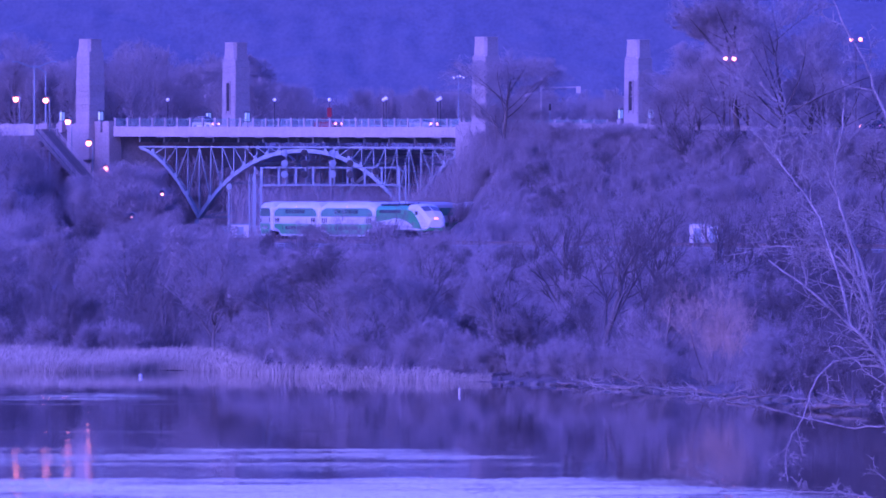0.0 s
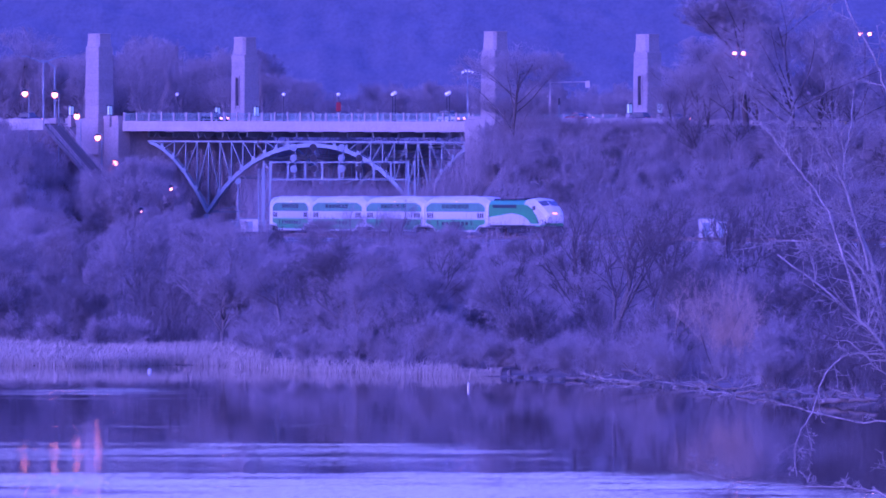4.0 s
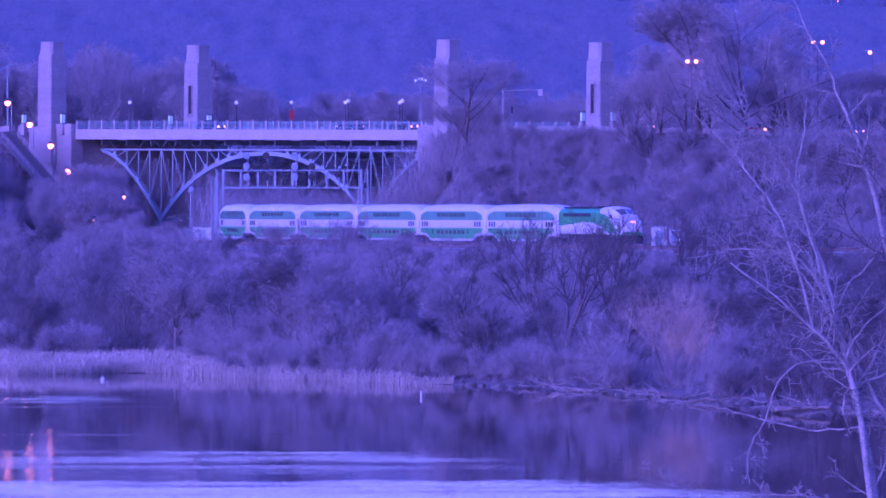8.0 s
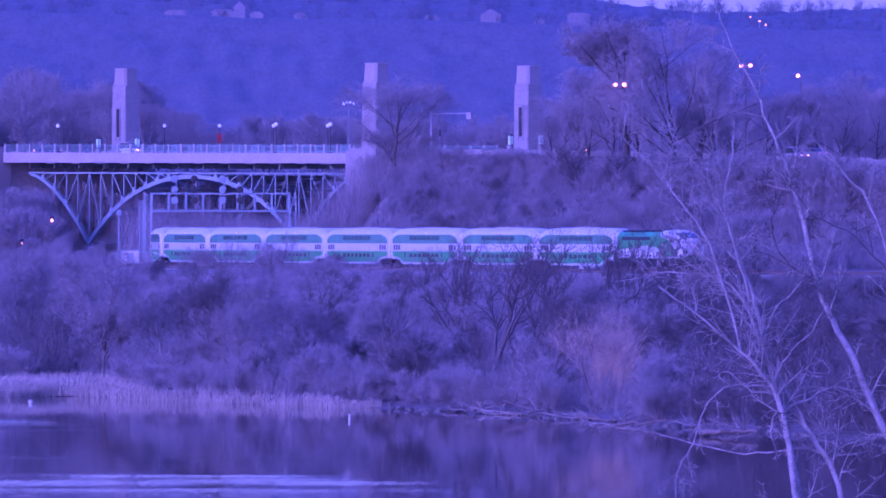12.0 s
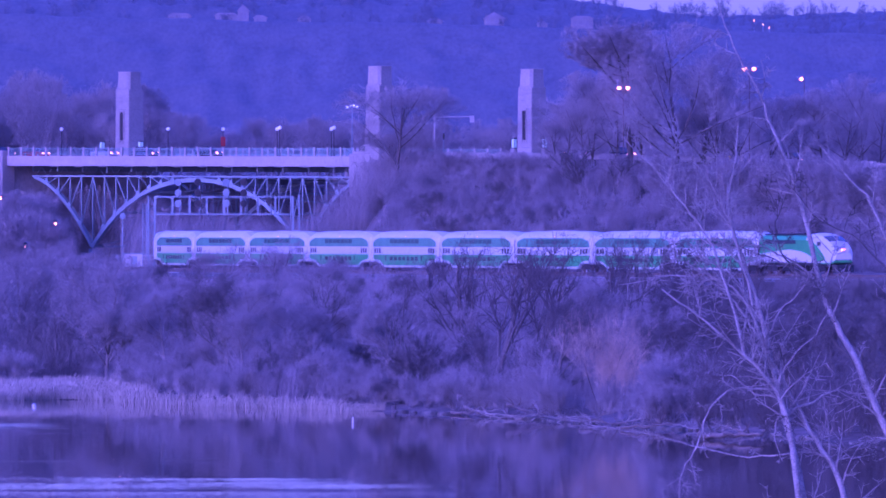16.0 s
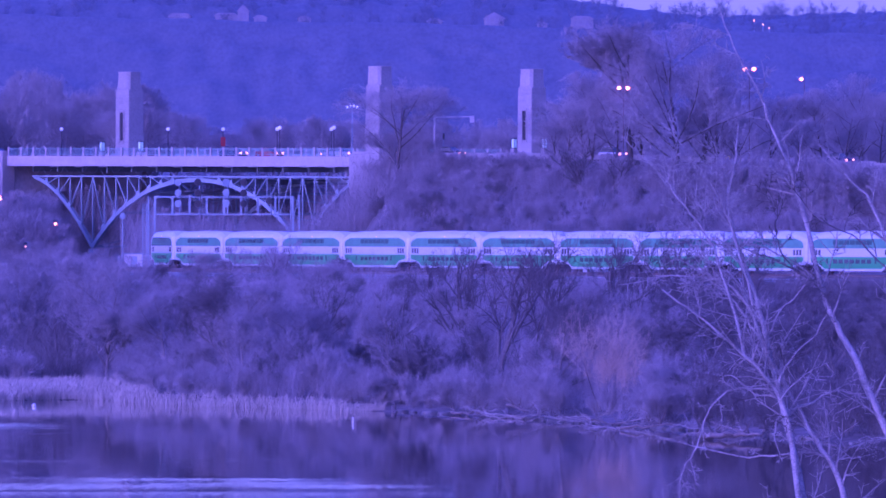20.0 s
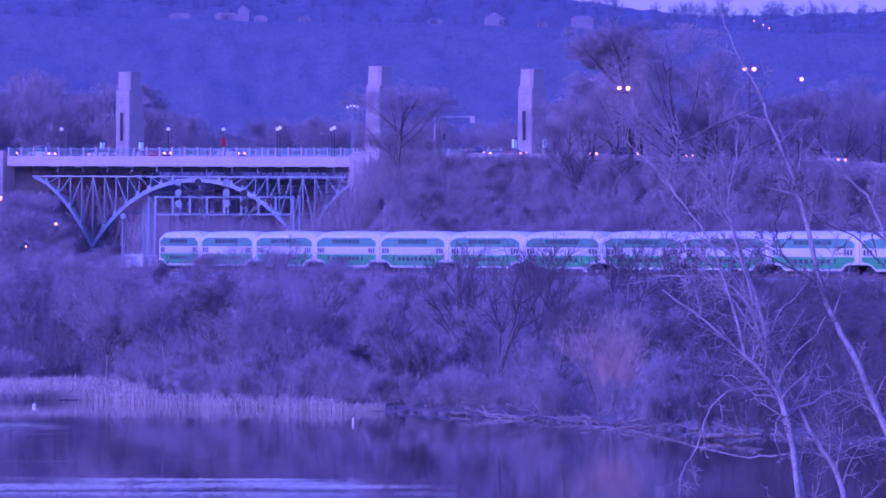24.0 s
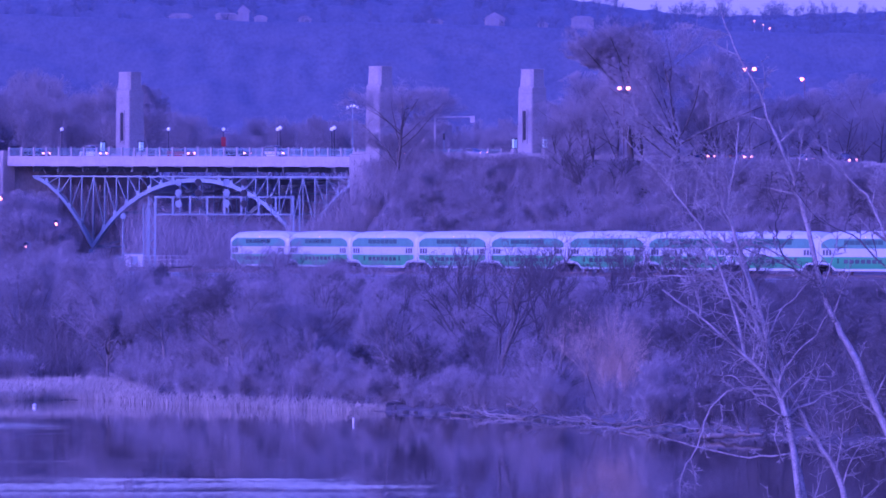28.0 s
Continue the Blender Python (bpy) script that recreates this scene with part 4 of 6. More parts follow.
def woods():
    rng = random.Random(5)
    label = "leafless grey-brown tree with a dense twiggy crown"
    protos = []
    # unit trees, ten metres high
    for k in range(8):
        protos.append(make_tree("bare_tree", label, "tree", tree_pieces(k + 1, 10, 0.15 if k < 6 else 0.22, TREE), Matrix.Identity(4), bark_grey, twig if k < 5 else twig_old if k < 7 else twig_dark, 2, "bare trees", 1.5))
    for k in range(3):
        protos.append(make_tree("bare_tree", "slender leafless tree with a thin airy crown", "tree", tree_pieces(k + 11, 10, 0.13, VEIL), Matrix.Identity(4), bark, twig, 2, "bare trees", 0.7))
    used = set()
    def plant(x, y, height, k=None, wide=1.0):
        k = rng.randrange(8) if k is None else k
        m = tree_at(x, y, height / 10, rng.uniform(0, 6.28), wide)
        if k in used:
            copy_thing(protos[k], m).matrix_basis = m
        else:
            used.add(k)
            protos[k].matrix_basis = m
    # old trees with broad domed crowns, by the road
    old = [make_tree("old_tree", "tall leafless tree with a broad domed crown by the road", "tree", tree_pieces(30 + k, 10, 0.14, OLD), Matrix.Identity(4), bark, twig_old, 2, "old roadside trees", 1.15) for k in range(3)]
    for n, (x, y, h, wide) in enumerate(((-6.4, 1605, 15.5, 1.5), (24.2, 1584, 13, 1.2), (32.66, 1570, 21.5, 1.2), (-7.58, 1612, 9.5, 1.2), (28.34, 1592, 17, 1.1), (37.88, 1575, 16, 0.9),
                                          (19.95, 1590, 11, 1.2), (16.48, 1600, 8, 1.3), (56.88, 1600, 10.5, 1.1), (51.43, 1630, 9, 1.2), (62.47, 1610, 11.5, 1.0), (-85.38, 1790, 19, 1.2), (-81.36, 1800, 14, 1.2), (26.32, 1615, 18.5, 1.1), (37.05, 1590, 18, 1.15), (17.81, 1612, 12, 1.2), (20.96, 1606, 15, 1.1), (42.47, 1615, 14, 1.2), (47.64, 1640, 12.5, 1.3), (55.02, 1640, 13, 1.2), (60.76, 1640, 15, 1.1))):
        m = tree_at(x, y, h / 10, n * 1.7, wide)
        if n < 3:
            old[n].matrix_basis = m
        else:
            copy_thing(old[n % 3], m).matrix_basis = m
    make_tree("umbrella_tree", "tall leafless tree with a dense umbrella crown by the road", "tree", tree_pieces(44, 10, 0.13, FAN), tree_at(26.4, 1579, 2.28, 0.6, 1.6), bark, twig_old, 2, "old roadside trees", 1.2)
    # dark open trees that stand out on the bank
    dark = [make_tree("dark_tree", "dark open-branched leafless tree on the bank", "tree", tree_pieces(20 + k, 10, 0.31, OPEN, 2 if k == 2 else 1), Matrix.Identity(4), bark_dark, bark_dark, 2, "dark bank trees", 1.2) for k in range(3)]
    for n, (x, y, h, wide) in enumerate(((4.32, 900, 13.4, 1.0), (14.46, 930, 13.4, 0.85), (-2.7, 925, 10.6, 0.75), (7.45, 905, 12.6, 0.8), (-34.7, 1020, 8.0, 0.8), (11.3, 1000, 11.8, 0.9), (19.8, 1000, 11.6, 0.8), (1.82, 960, 12.6, 0.8), (10.1, 1005, 12.2, 0.8), (14.21, 1030, 12.0, 0.8), (17.29, 985, 12.4, 0.7), (22.13, 960, 12.4, 0.8), (24.25, 940, 12.8, 0.7), (-0.73, 1040, 11.3, 0.9), (-20.74, 1080, 9.3, 0.9), (-11.31, 1010, 9, 0.9), (1.73, 960, 9.4, 0.8), (20.1, 1562, 7.5, 1.3), (23.6, 1556, 7.0, 1.4), (16.9, 1570, 6.0, 1.3), (40.5, 1545, 7.5, 1.2))):
        m = tree_at(x, y, h / 10, n * 2.1, wide)
        if n < 3:
            dark[n].matrix_basis = m
        else:
            copy_thing(dark[n % 3], m).matrix_basis = m
    # bank between the lake and the railway
    n = 0
    while n < 150:
        x, y = bank_spot(rng, 10, 1.3)
        if abs(x - 12.33) < 3.5 and y < 866:
            continue
        t = 0.0030 + 0.0030 * rng.random() ** 1.3
        if x / y < -0.027:
            t -= 0.0026
        top = 14.3 - t * y
        base = gz(x, y)
        if top - base < 2.2:
            continue
        # low growth only, where the path lamps mirror in the lake
        if -0.0485 < x / y < -0.0395 and top > (y - 660) * 0.0217 - 0.5:
            continue
        # crowns at the right-hand end are coloured darker for shade
        plant(x, y, min(top - base, 11.5) * rng.uniform(0.8, 1.0), 7 if x / y > 0.02 else None, rng.uniform(1.0, 1.5))
        n += 1
    # broad bushes that hide part of the train
    for x, y, slope in ((-19.39, 1380, -0.0001), (-22.54, 1370, -0.0008), (-26.25, 1385, -0.0011), (-23.89, 1350, -0.0014), (-15.12, 1350, -0.0016), (-17.34, 1365, -0.0013), (-12.24, 1330, -0.002), (-8.06, 1300, -0.0022), (-31.08, 1400, -0.0014), (-37.2, 1420, -0.002), (-40.68, 1430, -0.0016), (-42.47, 1430, -0.0006), (-3.1, 1290, -0.0021), (1.9, 1250, -0.0017), (4.6, 1230, -0.0014), (8.2, 1215, -0.0019), (-25.0, 1375, -0.0004), (-20.4, 1362, -0.0006)):
        plant(x, y, 14.3 + slope * y - gz(x, y), rng.randrange(8, 11), 1.3)
    # slope behind the railway and the road's edge
    n = 0
    while n < 40:
        s, w = rng.uniform(86, 260), rng.uniform(-100, -24)
        if w > -22 - max(0, s - 105) * 0.22 or s + 0.95 * (w + 6) < 100:
            continue
        x, y, _z = on_bridge(s, w)
        if y > track_y(x) + 16:
            plant(x, y, rng.uniform(3.5, 6), None, 1.2)
            n += 1
    for _ in range(30):
        s, w = rng.uniform(-70, -6), rng.uniform(-80, -10)
        x, y, _z = on_bridge(s, w)
        plant(x, y, rng.uniform(3.5, 7))
    # beyond the bridge
    for _ in range(40):
        y = rng.uniform(1775, 1900)
        u = rng.uniform(-0.052, 0.042)
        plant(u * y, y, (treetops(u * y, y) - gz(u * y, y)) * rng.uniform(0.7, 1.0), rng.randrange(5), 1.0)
    # valley floor seen under the arch
    for _ in range(34):
        s, w = rng.uniform(6, 84), rng.uniform(40, 120)
        x, y, _z = on_bridge(s, w)
        plant(x, y, rng.uniform(8, 13), None, 1.2)
    n = 0
    while n < 46:
        s, w = rng.uniform(2, 96), rng.uniform(33, 58)
        x, y, _z = on_bridge(s, w)
        if abs(x - track_x(y)) > 9:
            plant(x, y, (rng.uniform(17.5, 24) - gz(x, y)), rng.randrange(5), 1.25)
            n += 1
    # tan willows by the water
    x, y = 12.73, 860
    upper = dict(WILLOW, kids=[14, 9, 13])
    upper["from"] = [0.5, 0.15, 0.1]
    make_tree("willow", "tan-twigged leafless willow with an open plume at the water's edge", "tree", tree_pieces(77, 9.0, 0.07, upper, 3), tree_at(x - 0.75, y, 1.0, 1.0, 0.9), bark, twig_warm, 1, "willows by the water", 0.7)
    make_tree("willow", "low bushy tan-twigged willow at the water's edge", "tree", tree_pieces(79, 5.6, 0.06, WILLOW, 4), tree_at(x + 0.55, y - 1.5, 1.0, 2.0, 0.85), bark, twig_warm, 1, "willows by the water", 0.7)
    make_tree("conifer", "dark narrow evergreen beyond the bridge", "tree", conifer_pieces(), tree_at(-77.04, 1800, 1.0, 0), bark, evergreen, 1, "", 1.0, 1)


def conifer_pieces():
    rng = random.Random(9)
    out = [(Vector((0, 0, -0.3)), Vector((0, 0, 12.5)), 0.16, 0.03, 0)]
    for i in range(420):
        z = rng.uniform(1.5, 12.3)
        a, r = rng.uniform(0, 6.28), (12.8 - z) * 0.2 * rng.uniform(0.6, 1.1)
        out.append((Vector((0, 0, z)), Vector((r * math.cos(a), r * math.sin(a), z - 0.25 * r)), 0.16, 0.02, 1))
    return out


woods()


def joined(name, label, category, spots, protos, material):
    """Many bushes as one thicket: spots are (x, y, z, size, turn, kind)."""
    V, F3, F4, n = [], [], [], 0
    for x, y, z, size, turn, k in spots:
        v, (f4, f3) = protos[k]
        c, s = math.cos(turn) * size, math.sin(turn) * size
        V.append(np.stack([x + v[:, 0] * c - v[:, 1] * s, y + v[:, 0] * s + v[:, 1] * c, z + v[:, 2] * size], -1))
        F3.append(f3 + n)
        F4.append(f4 + n)
        n += len(v)
    return tagged(new(name, mesh_from(name, np.concatenate(V), [np.concatenate(F4), np.concatenate(F3)], material)), label, category, kind="stuff")


def shrub_kinds(name, label, count, seed, height, spec, stems, fat, material, group):
    made = []
    for k in range(count):
        v, f = crown_mesh(tree_pieces(seed + k, height, 0.011 * height, spec, stems), 2, fat)
        made.append(tagged(new(name, mesh_from(name, v, f, material[k % len(material)])), label, "shrub", group))
    return made


def set_out(kinds, spots):
    """Stand copies of the kinds at (x, y, size, turn, kind)."""
    fresh = set(range(len(kinds)))
    for x, y, size, turn, k in spots:
        m = tree_at(x, y, size, turn)
        if k in fresh:
            fresh.remove(k)
            kinds[k].matrix_basis = m
        else:
            copy_thing(kinds[k], m).matrix_basis = m


def beside_willow(x, y):
    """Ground before the willow, open to the lake."""
    return abs(x - 12.54) < 2.0 and y < 850


def thickets():
    rng = random.Random(11)
    spin = lambda n: (rng.uniform(0, 6.28), rng.randrange(n))
    # shrubs of the bank
    spots = []
    while len(spots) < 232:
        x, y = bank_spot(rng, 6, 1.5)
        size = min((14.3 - 0.0036 * y - gz(x, y)) / 3.6, 1.8) * rng.uniform(0.55, 1.0)
        turn, k = spin(6)
        # dark twigs at both ends; those on the right paint in shade
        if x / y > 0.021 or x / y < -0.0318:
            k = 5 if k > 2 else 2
        if beside_willow(x, y):
            continue
        if size > 0.3:
            spots.append((x, y, size, turn, k))
    # tall shrubs close below the railway
    for lo, hi, n, a, b in ((-0.052, -0.0265, 34, 0.9, 1.35), (-0.0255, -0.008, 18, 0.8, 1.25)):
        for _ in range(n):
            y = rng.uniform(1330, 1470)
            x = rng.uniform(lo, hi) * y
            y = min(y, track_y(x) - 34)
            spots.append((x, y, rng.uniform(a, b), *spin(6)))
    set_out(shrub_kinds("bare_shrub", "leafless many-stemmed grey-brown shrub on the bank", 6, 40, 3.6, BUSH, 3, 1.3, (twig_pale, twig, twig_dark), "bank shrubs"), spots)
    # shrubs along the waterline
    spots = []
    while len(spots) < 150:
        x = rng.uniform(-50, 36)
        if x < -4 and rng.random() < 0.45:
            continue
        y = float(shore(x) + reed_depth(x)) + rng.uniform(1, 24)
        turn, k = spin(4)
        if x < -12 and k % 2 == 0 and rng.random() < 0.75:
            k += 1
        # towards the far end the bank's shade is put in as darker twigs
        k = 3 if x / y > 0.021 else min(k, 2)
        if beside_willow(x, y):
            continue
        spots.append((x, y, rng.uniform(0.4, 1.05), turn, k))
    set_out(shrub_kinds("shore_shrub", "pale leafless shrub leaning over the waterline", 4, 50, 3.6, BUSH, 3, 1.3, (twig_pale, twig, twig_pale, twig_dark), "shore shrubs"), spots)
    # shrubs of the road embankment
    spots = []
    while len(spots) < 190:
        s, w = rng.uniform(-70, 260), rng.uniform(-105, -18)
        if 0 < s + 0.95 * (w + 6) < 97 or w > -20 - max(0, s - 105) * 0.22:
            continue
        x, y, _z = on_bridge(s, w)
        if y > track_y(x) + 14 and -0.056 < x / y < 0.045:
            spots.append((x, y, rng.uniform(0.6, 1.25), *spin(4)))
    # behind the stairs
    for _ in range(22):
        y = rng.uniform(1702, 1728)
        x = rng.uniform(-0.048, -0.0392) * y
        spots.append((x, y, min(max((14.3 + rng.uniform(0.0035, 0.0055) * y - gz(x, y)) / 3.6, 0.6), 2.6), *spin(4)))
    for _ in range(26):
        y = rng.uniform(1640, 1692)
        x = rng.uniform(-0.0388, -0.0355) * y
        size = (14.3 + rng.uniform(0.002, 0.004) * y - gz(x, y)) / 3.6
        if size > 0.4:
            spots.append((x, y, min(size, 2.6), *spin(4)))
    for _ in range(26):
        y = rng.uniform(1612, 1648)
        x = rng.uniform(-0.0054, -0.0034) * y
        size = (14.3 + rng.uniform(0.0062, 0.0076) * y - gz(x, y)) / 3.6
        if size > 0.3:
            spots.append((x, y, min(size, 2.0), *spin(4)))
    for _ in range(8):
        s, w = rng.uniform(-4, 10), rng.uniform(-45, -3)
        x, y, _z = on_bridge(s - 0.95 * w, w)
        spots.append((x, y, rng.uniform(1.2, 2.0), *spin(4)))
    set_out(shrub_kinds("slope_shrub", "leafless shrub on the road embankment", 4, 70, 3.6, BUSH, 3, 1.5, (twig, twig_old, slope_brush, twig_pale), "embankment shrubs"), spots)
    # shrubs that crowd the road's edge
    spots = []
    for _ in range(30):
        x, y, _z = on_bridge(rng.uniform(122, 150), rng.uniform(-50, -23))
        if y > track_y(x) + 14:
            spots.append((x, y, rng.uniform(0.65, 1.2), *spin(4)))
    for _ in range(30):
        y = rng.uniform(1548, 1600)
        spots.append((rng.uniform(0.0002, 0.0092) * y, y, rng.uniform(0.65, 1.2), *spin(4)))
    for _ in range(90):
        s = rng.uniform(113, 250)
        x, y, _z = on_bridge(s, -20.5 - max(0, s - 105) * 0.22 - rng.uniform(0, 5))
        size = (14.3 + rng.uniform(0.006, 0.0075) * y - gz(x, y)) / 3.6
        if size > 0.3:
            spots.append((x, y, min(size, 2.2), *spin(4)))
    set_out(shrub_kinds("roadside_shrub", "leafless shrub crowding the edge of the road", 4, 80, 3.6, BUSH, 3, 1.5, (twig, slope_brush, twig_old, slope_brush), "roadside shrubs"), spots)
    # woods beyond the bridge
    spots = []
    for _ in range(220):
        y = rng.uniform(1770, 1930)
        u = rng.uniform(-0.054, 0.044)
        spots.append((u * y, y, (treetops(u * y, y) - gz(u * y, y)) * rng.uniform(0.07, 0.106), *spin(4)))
    for _ in range(70):
        y = rng.uniform(1665, 1770)
        x = rng.uniform(0.009, 0.044) * y
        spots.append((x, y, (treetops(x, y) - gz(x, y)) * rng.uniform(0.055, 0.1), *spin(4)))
    for _ in range(10):
        s, w = rng.uniform(0, 11), rng.uniform(-40, -8)
        x, y, _z = on_bridge(s - 0.95 * w, w)
        spots.append((x, y, rng.uniform(0.7, 1.15), *spin(4)))
    for _ in range(18):
        y = rng.uniform(1565, 1650)
        spots.append((rng.uniform(-0.036, -0.0328) * y, y, rng.uniform(0.28, 0.48), *spin(4)))
    set_out(shrub_kinds("bluff_tree", "leafless tree in the woods round the bridge", 4, 60, 10, LIGHT, 1, 1.5, (twig, twig_old), "woods beyond the bridge"), spots)
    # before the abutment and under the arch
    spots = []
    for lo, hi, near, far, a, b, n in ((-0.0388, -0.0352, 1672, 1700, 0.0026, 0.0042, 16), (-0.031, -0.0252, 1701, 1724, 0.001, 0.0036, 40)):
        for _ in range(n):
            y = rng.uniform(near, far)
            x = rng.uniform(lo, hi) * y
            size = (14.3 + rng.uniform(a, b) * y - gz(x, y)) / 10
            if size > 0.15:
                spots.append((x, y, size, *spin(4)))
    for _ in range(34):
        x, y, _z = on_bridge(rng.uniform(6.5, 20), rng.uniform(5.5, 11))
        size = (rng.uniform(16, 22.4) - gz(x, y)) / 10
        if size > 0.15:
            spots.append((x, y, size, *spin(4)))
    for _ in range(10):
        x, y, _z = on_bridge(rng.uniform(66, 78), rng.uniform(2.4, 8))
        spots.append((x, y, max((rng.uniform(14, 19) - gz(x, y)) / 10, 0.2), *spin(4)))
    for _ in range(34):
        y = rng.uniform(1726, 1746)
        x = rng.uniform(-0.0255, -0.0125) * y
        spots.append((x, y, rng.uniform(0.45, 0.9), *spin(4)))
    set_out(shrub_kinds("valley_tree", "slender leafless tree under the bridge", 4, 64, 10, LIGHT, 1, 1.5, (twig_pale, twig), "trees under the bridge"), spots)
    # the far skyline
    light = [crown_mesh(tree_pieces(90 + k, 10, 0.12, dict(LIGHT, kids=[12, 9, 7], **{"from": [0.04, 0.1, 0.1]}), 1), 2, 1.9) for k in range(4)]
    far = []
    for _ in range(420):
        x, y = rng.uniform(-185, 165), rng.uniform(3410, 3500)
        far.append((x, y, hill_height(x, y) - 3.2, rng.uniform(0.5, 0.95), *spin(4)))
    # the far trees share the slope's glow for haze
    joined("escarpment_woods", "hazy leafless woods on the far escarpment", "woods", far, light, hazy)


thickets()


def undergrowth():
    rng = random.Random(31)

    def leaning(x, y):
        return 0.45 * noise.noise((x * 0.09, y * 0.02, 3)) + 0.12, 0.2 * noise.noise((x * 0.1, y * 0.03, 7))

    # the bank between the lake and the railway
    spots = []
    while len(spots) < 1500:
        x, y = bank_spot(rng, 3, 1.25)
        if beside_willow(x, y) and rng.random() < 0.8:
            continue
        patch = noise.noise((x * 0.13, y * 0.03, 1))
        if patch < -0.28:
            continue
        h = min(14.3 - 0.0040 * y - gz(x, y), (2.2 + 2.6 * rng.random() + 2.0 * patch) * (0.75 + 0.25 * min(1.0, (y - float(shore(x))) / 60)))
        if h > 0.8:
            spots.append((x, y, gz(x, y), h, *leaning(x, y)))
    for _ in range(420):
        u = rng.uniform(0.014, 0.043)
        y = rng.uniform(1120, 1400)
        y = min(y, track_y(u * y) - 16 - 60 * rng.random())
        x = u * y
        h = 14.3 - (0.0040 if u > 0.03 else 0.0046) * y - gz(x, y)
        if h > 0.8 and y > float(shore(x)) + 5:
            spots.append((x, y, gz(x, y), min(h, rng.uniform(2, 4)), *leaning(x, y)))
    # both ends get dark twigs, on the right as painted shade
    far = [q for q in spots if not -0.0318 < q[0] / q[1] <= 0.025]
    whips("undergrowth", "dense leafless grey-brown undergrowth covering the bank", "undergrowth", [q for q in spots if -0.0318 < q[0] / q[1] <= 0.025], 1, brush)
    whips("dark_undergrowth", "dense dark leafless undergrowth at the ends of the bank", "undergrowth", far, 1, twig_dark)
    # thin whips that rise before the train
    spots = []
    while len(spots) < 130:
        y = rng.uniform(1180, 1470)
        x = rng.uniform(-0.0265, 0.013) * y
        y = min(y, track_y(x) - 22)
        h = 14.3 - rng.uniform(0.0016, 0.0036) * y - gz(x, y)
        if noise.noise((x * 0.22, 0, 6)) > -0.1:
            spots.append((x, y, gz(x, y), min(h, 6.5), *leaning(x, y)))
    whips("trackside_saplings", "thin leafless saplings below the railway", "saplings", spots, 6, brush, 16, 0.22, 0.015)
    # brush that overgrows the stairs
    spots = []
    while len(spots) < 46:
        x, y = rng.uniform(-79, -63), rng.uniform(1672, 1690)
        z = 13.2 + (-64.0 - x) * 0.85
        h = z + rng.uniform(-2.6, 1.2) - gz(x, y)
        if h > 0.8:
            spots.append((x, y, gz(x, y), min(h, 5), *leaning(x, y)))
    whips("stairside_brush", "thin leafless brush growing over the stairway", "undergrowth", spots, 8, slope_brush, 16, 0.25, 0.02)
    # thin woods between the railway curve and the arch
    spots = []
    while len(spots) < 230:
        y = rng.uniform(1585, 1662)
        k = rng.uniform(-27.6, -12.4)
        x = k * y / 1000
        if abs(x - track_x(y)) < 6.5:
            continue
        rise = rng.uniform(0.0, 3.2) if k < -20.5 else rng.uniform(0.4, 1.4)
        spots.append((x, y, gz(x, y), 14.3 + rise * y / 1000 - gz(x, y), 0.05, 0.0))
    whips("archway_brush", "thin leafless young trees before the archway", "undergrowth", spots, 12, slope_brush, 15, 0.12, 0.022)
    # brush climbing to the far end of the bridge
    spots = []
    for _ in range(150):
        y = rng.uniform(1604, 1646)
        k = rng.uniform(-12.2, -4.2)
        rise = 0.9 + (k + 12.2) * 0.86 if k < -7.2 else 6.6
        x = k * y / 1000
        h = 14.3 + (rise - 1.8 * rng.random() ** 2) * y / 1000 - gz(x, y)
        if h > 0.8:
            spots.append((x, y, gz(x, y), h, 0.1, 0.0))
    whips("embankment_brush", "tall leafless brush climbing to the end of the bridge", "undergrowth", spots, 9, slope_brush, 26, 0.13, 0.022)
    # the slopes below the road
    spots = []
    while len(spots) < 1700:
        s, w = rng.uniform(-75, 265), rng.uniform(-105, -16)
        if 4 < s + 0.95 * (w + 6) < 94 or w > -18 - max(0, s - 105) * 0.22:
            continue
        x, y, _z = on_bridge(s, w)
        if y > track_y(x) + 14 and -0.056 < x / y < 0.045:
            spots.append((x, y, gz(x, y), rng.uniform(1.6, 3.8), *leaning(x, y)))
    whips("slope_undergrowth", "dense leafless brush covering the road embankment", "undergrowth", spots, 2, slope_brush, 28, 0.33, 0.023)
    # the valley behind the arch
    spots = []
    while len(spots) < 480:
        s, w = rng.uniform(3, 96), rng.uniform(30, 75)
        x, y, _z = on_bridge(s, w)
        if abs(x - track_x(y)) > 9:
            spots.append((x, y, gz(x, y), rng.uniform(3, 8), *leaning(x, y)))
    for _ in range(70):
        x, y, _z = on_bridge(rng.uniform(6, 20), rng.uniform(4, 10))
        h = rng.uniform(14.5, 20.5) - gz(x, y)
        if h > 0.6:
            spots.append((x, y, gz(x, y), min(h, 7.5), *leaning(x, y)))
    whips("valley_undergrowth", "tall leafless brush in the valley behind the bridge", "undergrowth", spots, 4, lifted_brush, 30, 0.3, 0.024)


undergrowth()


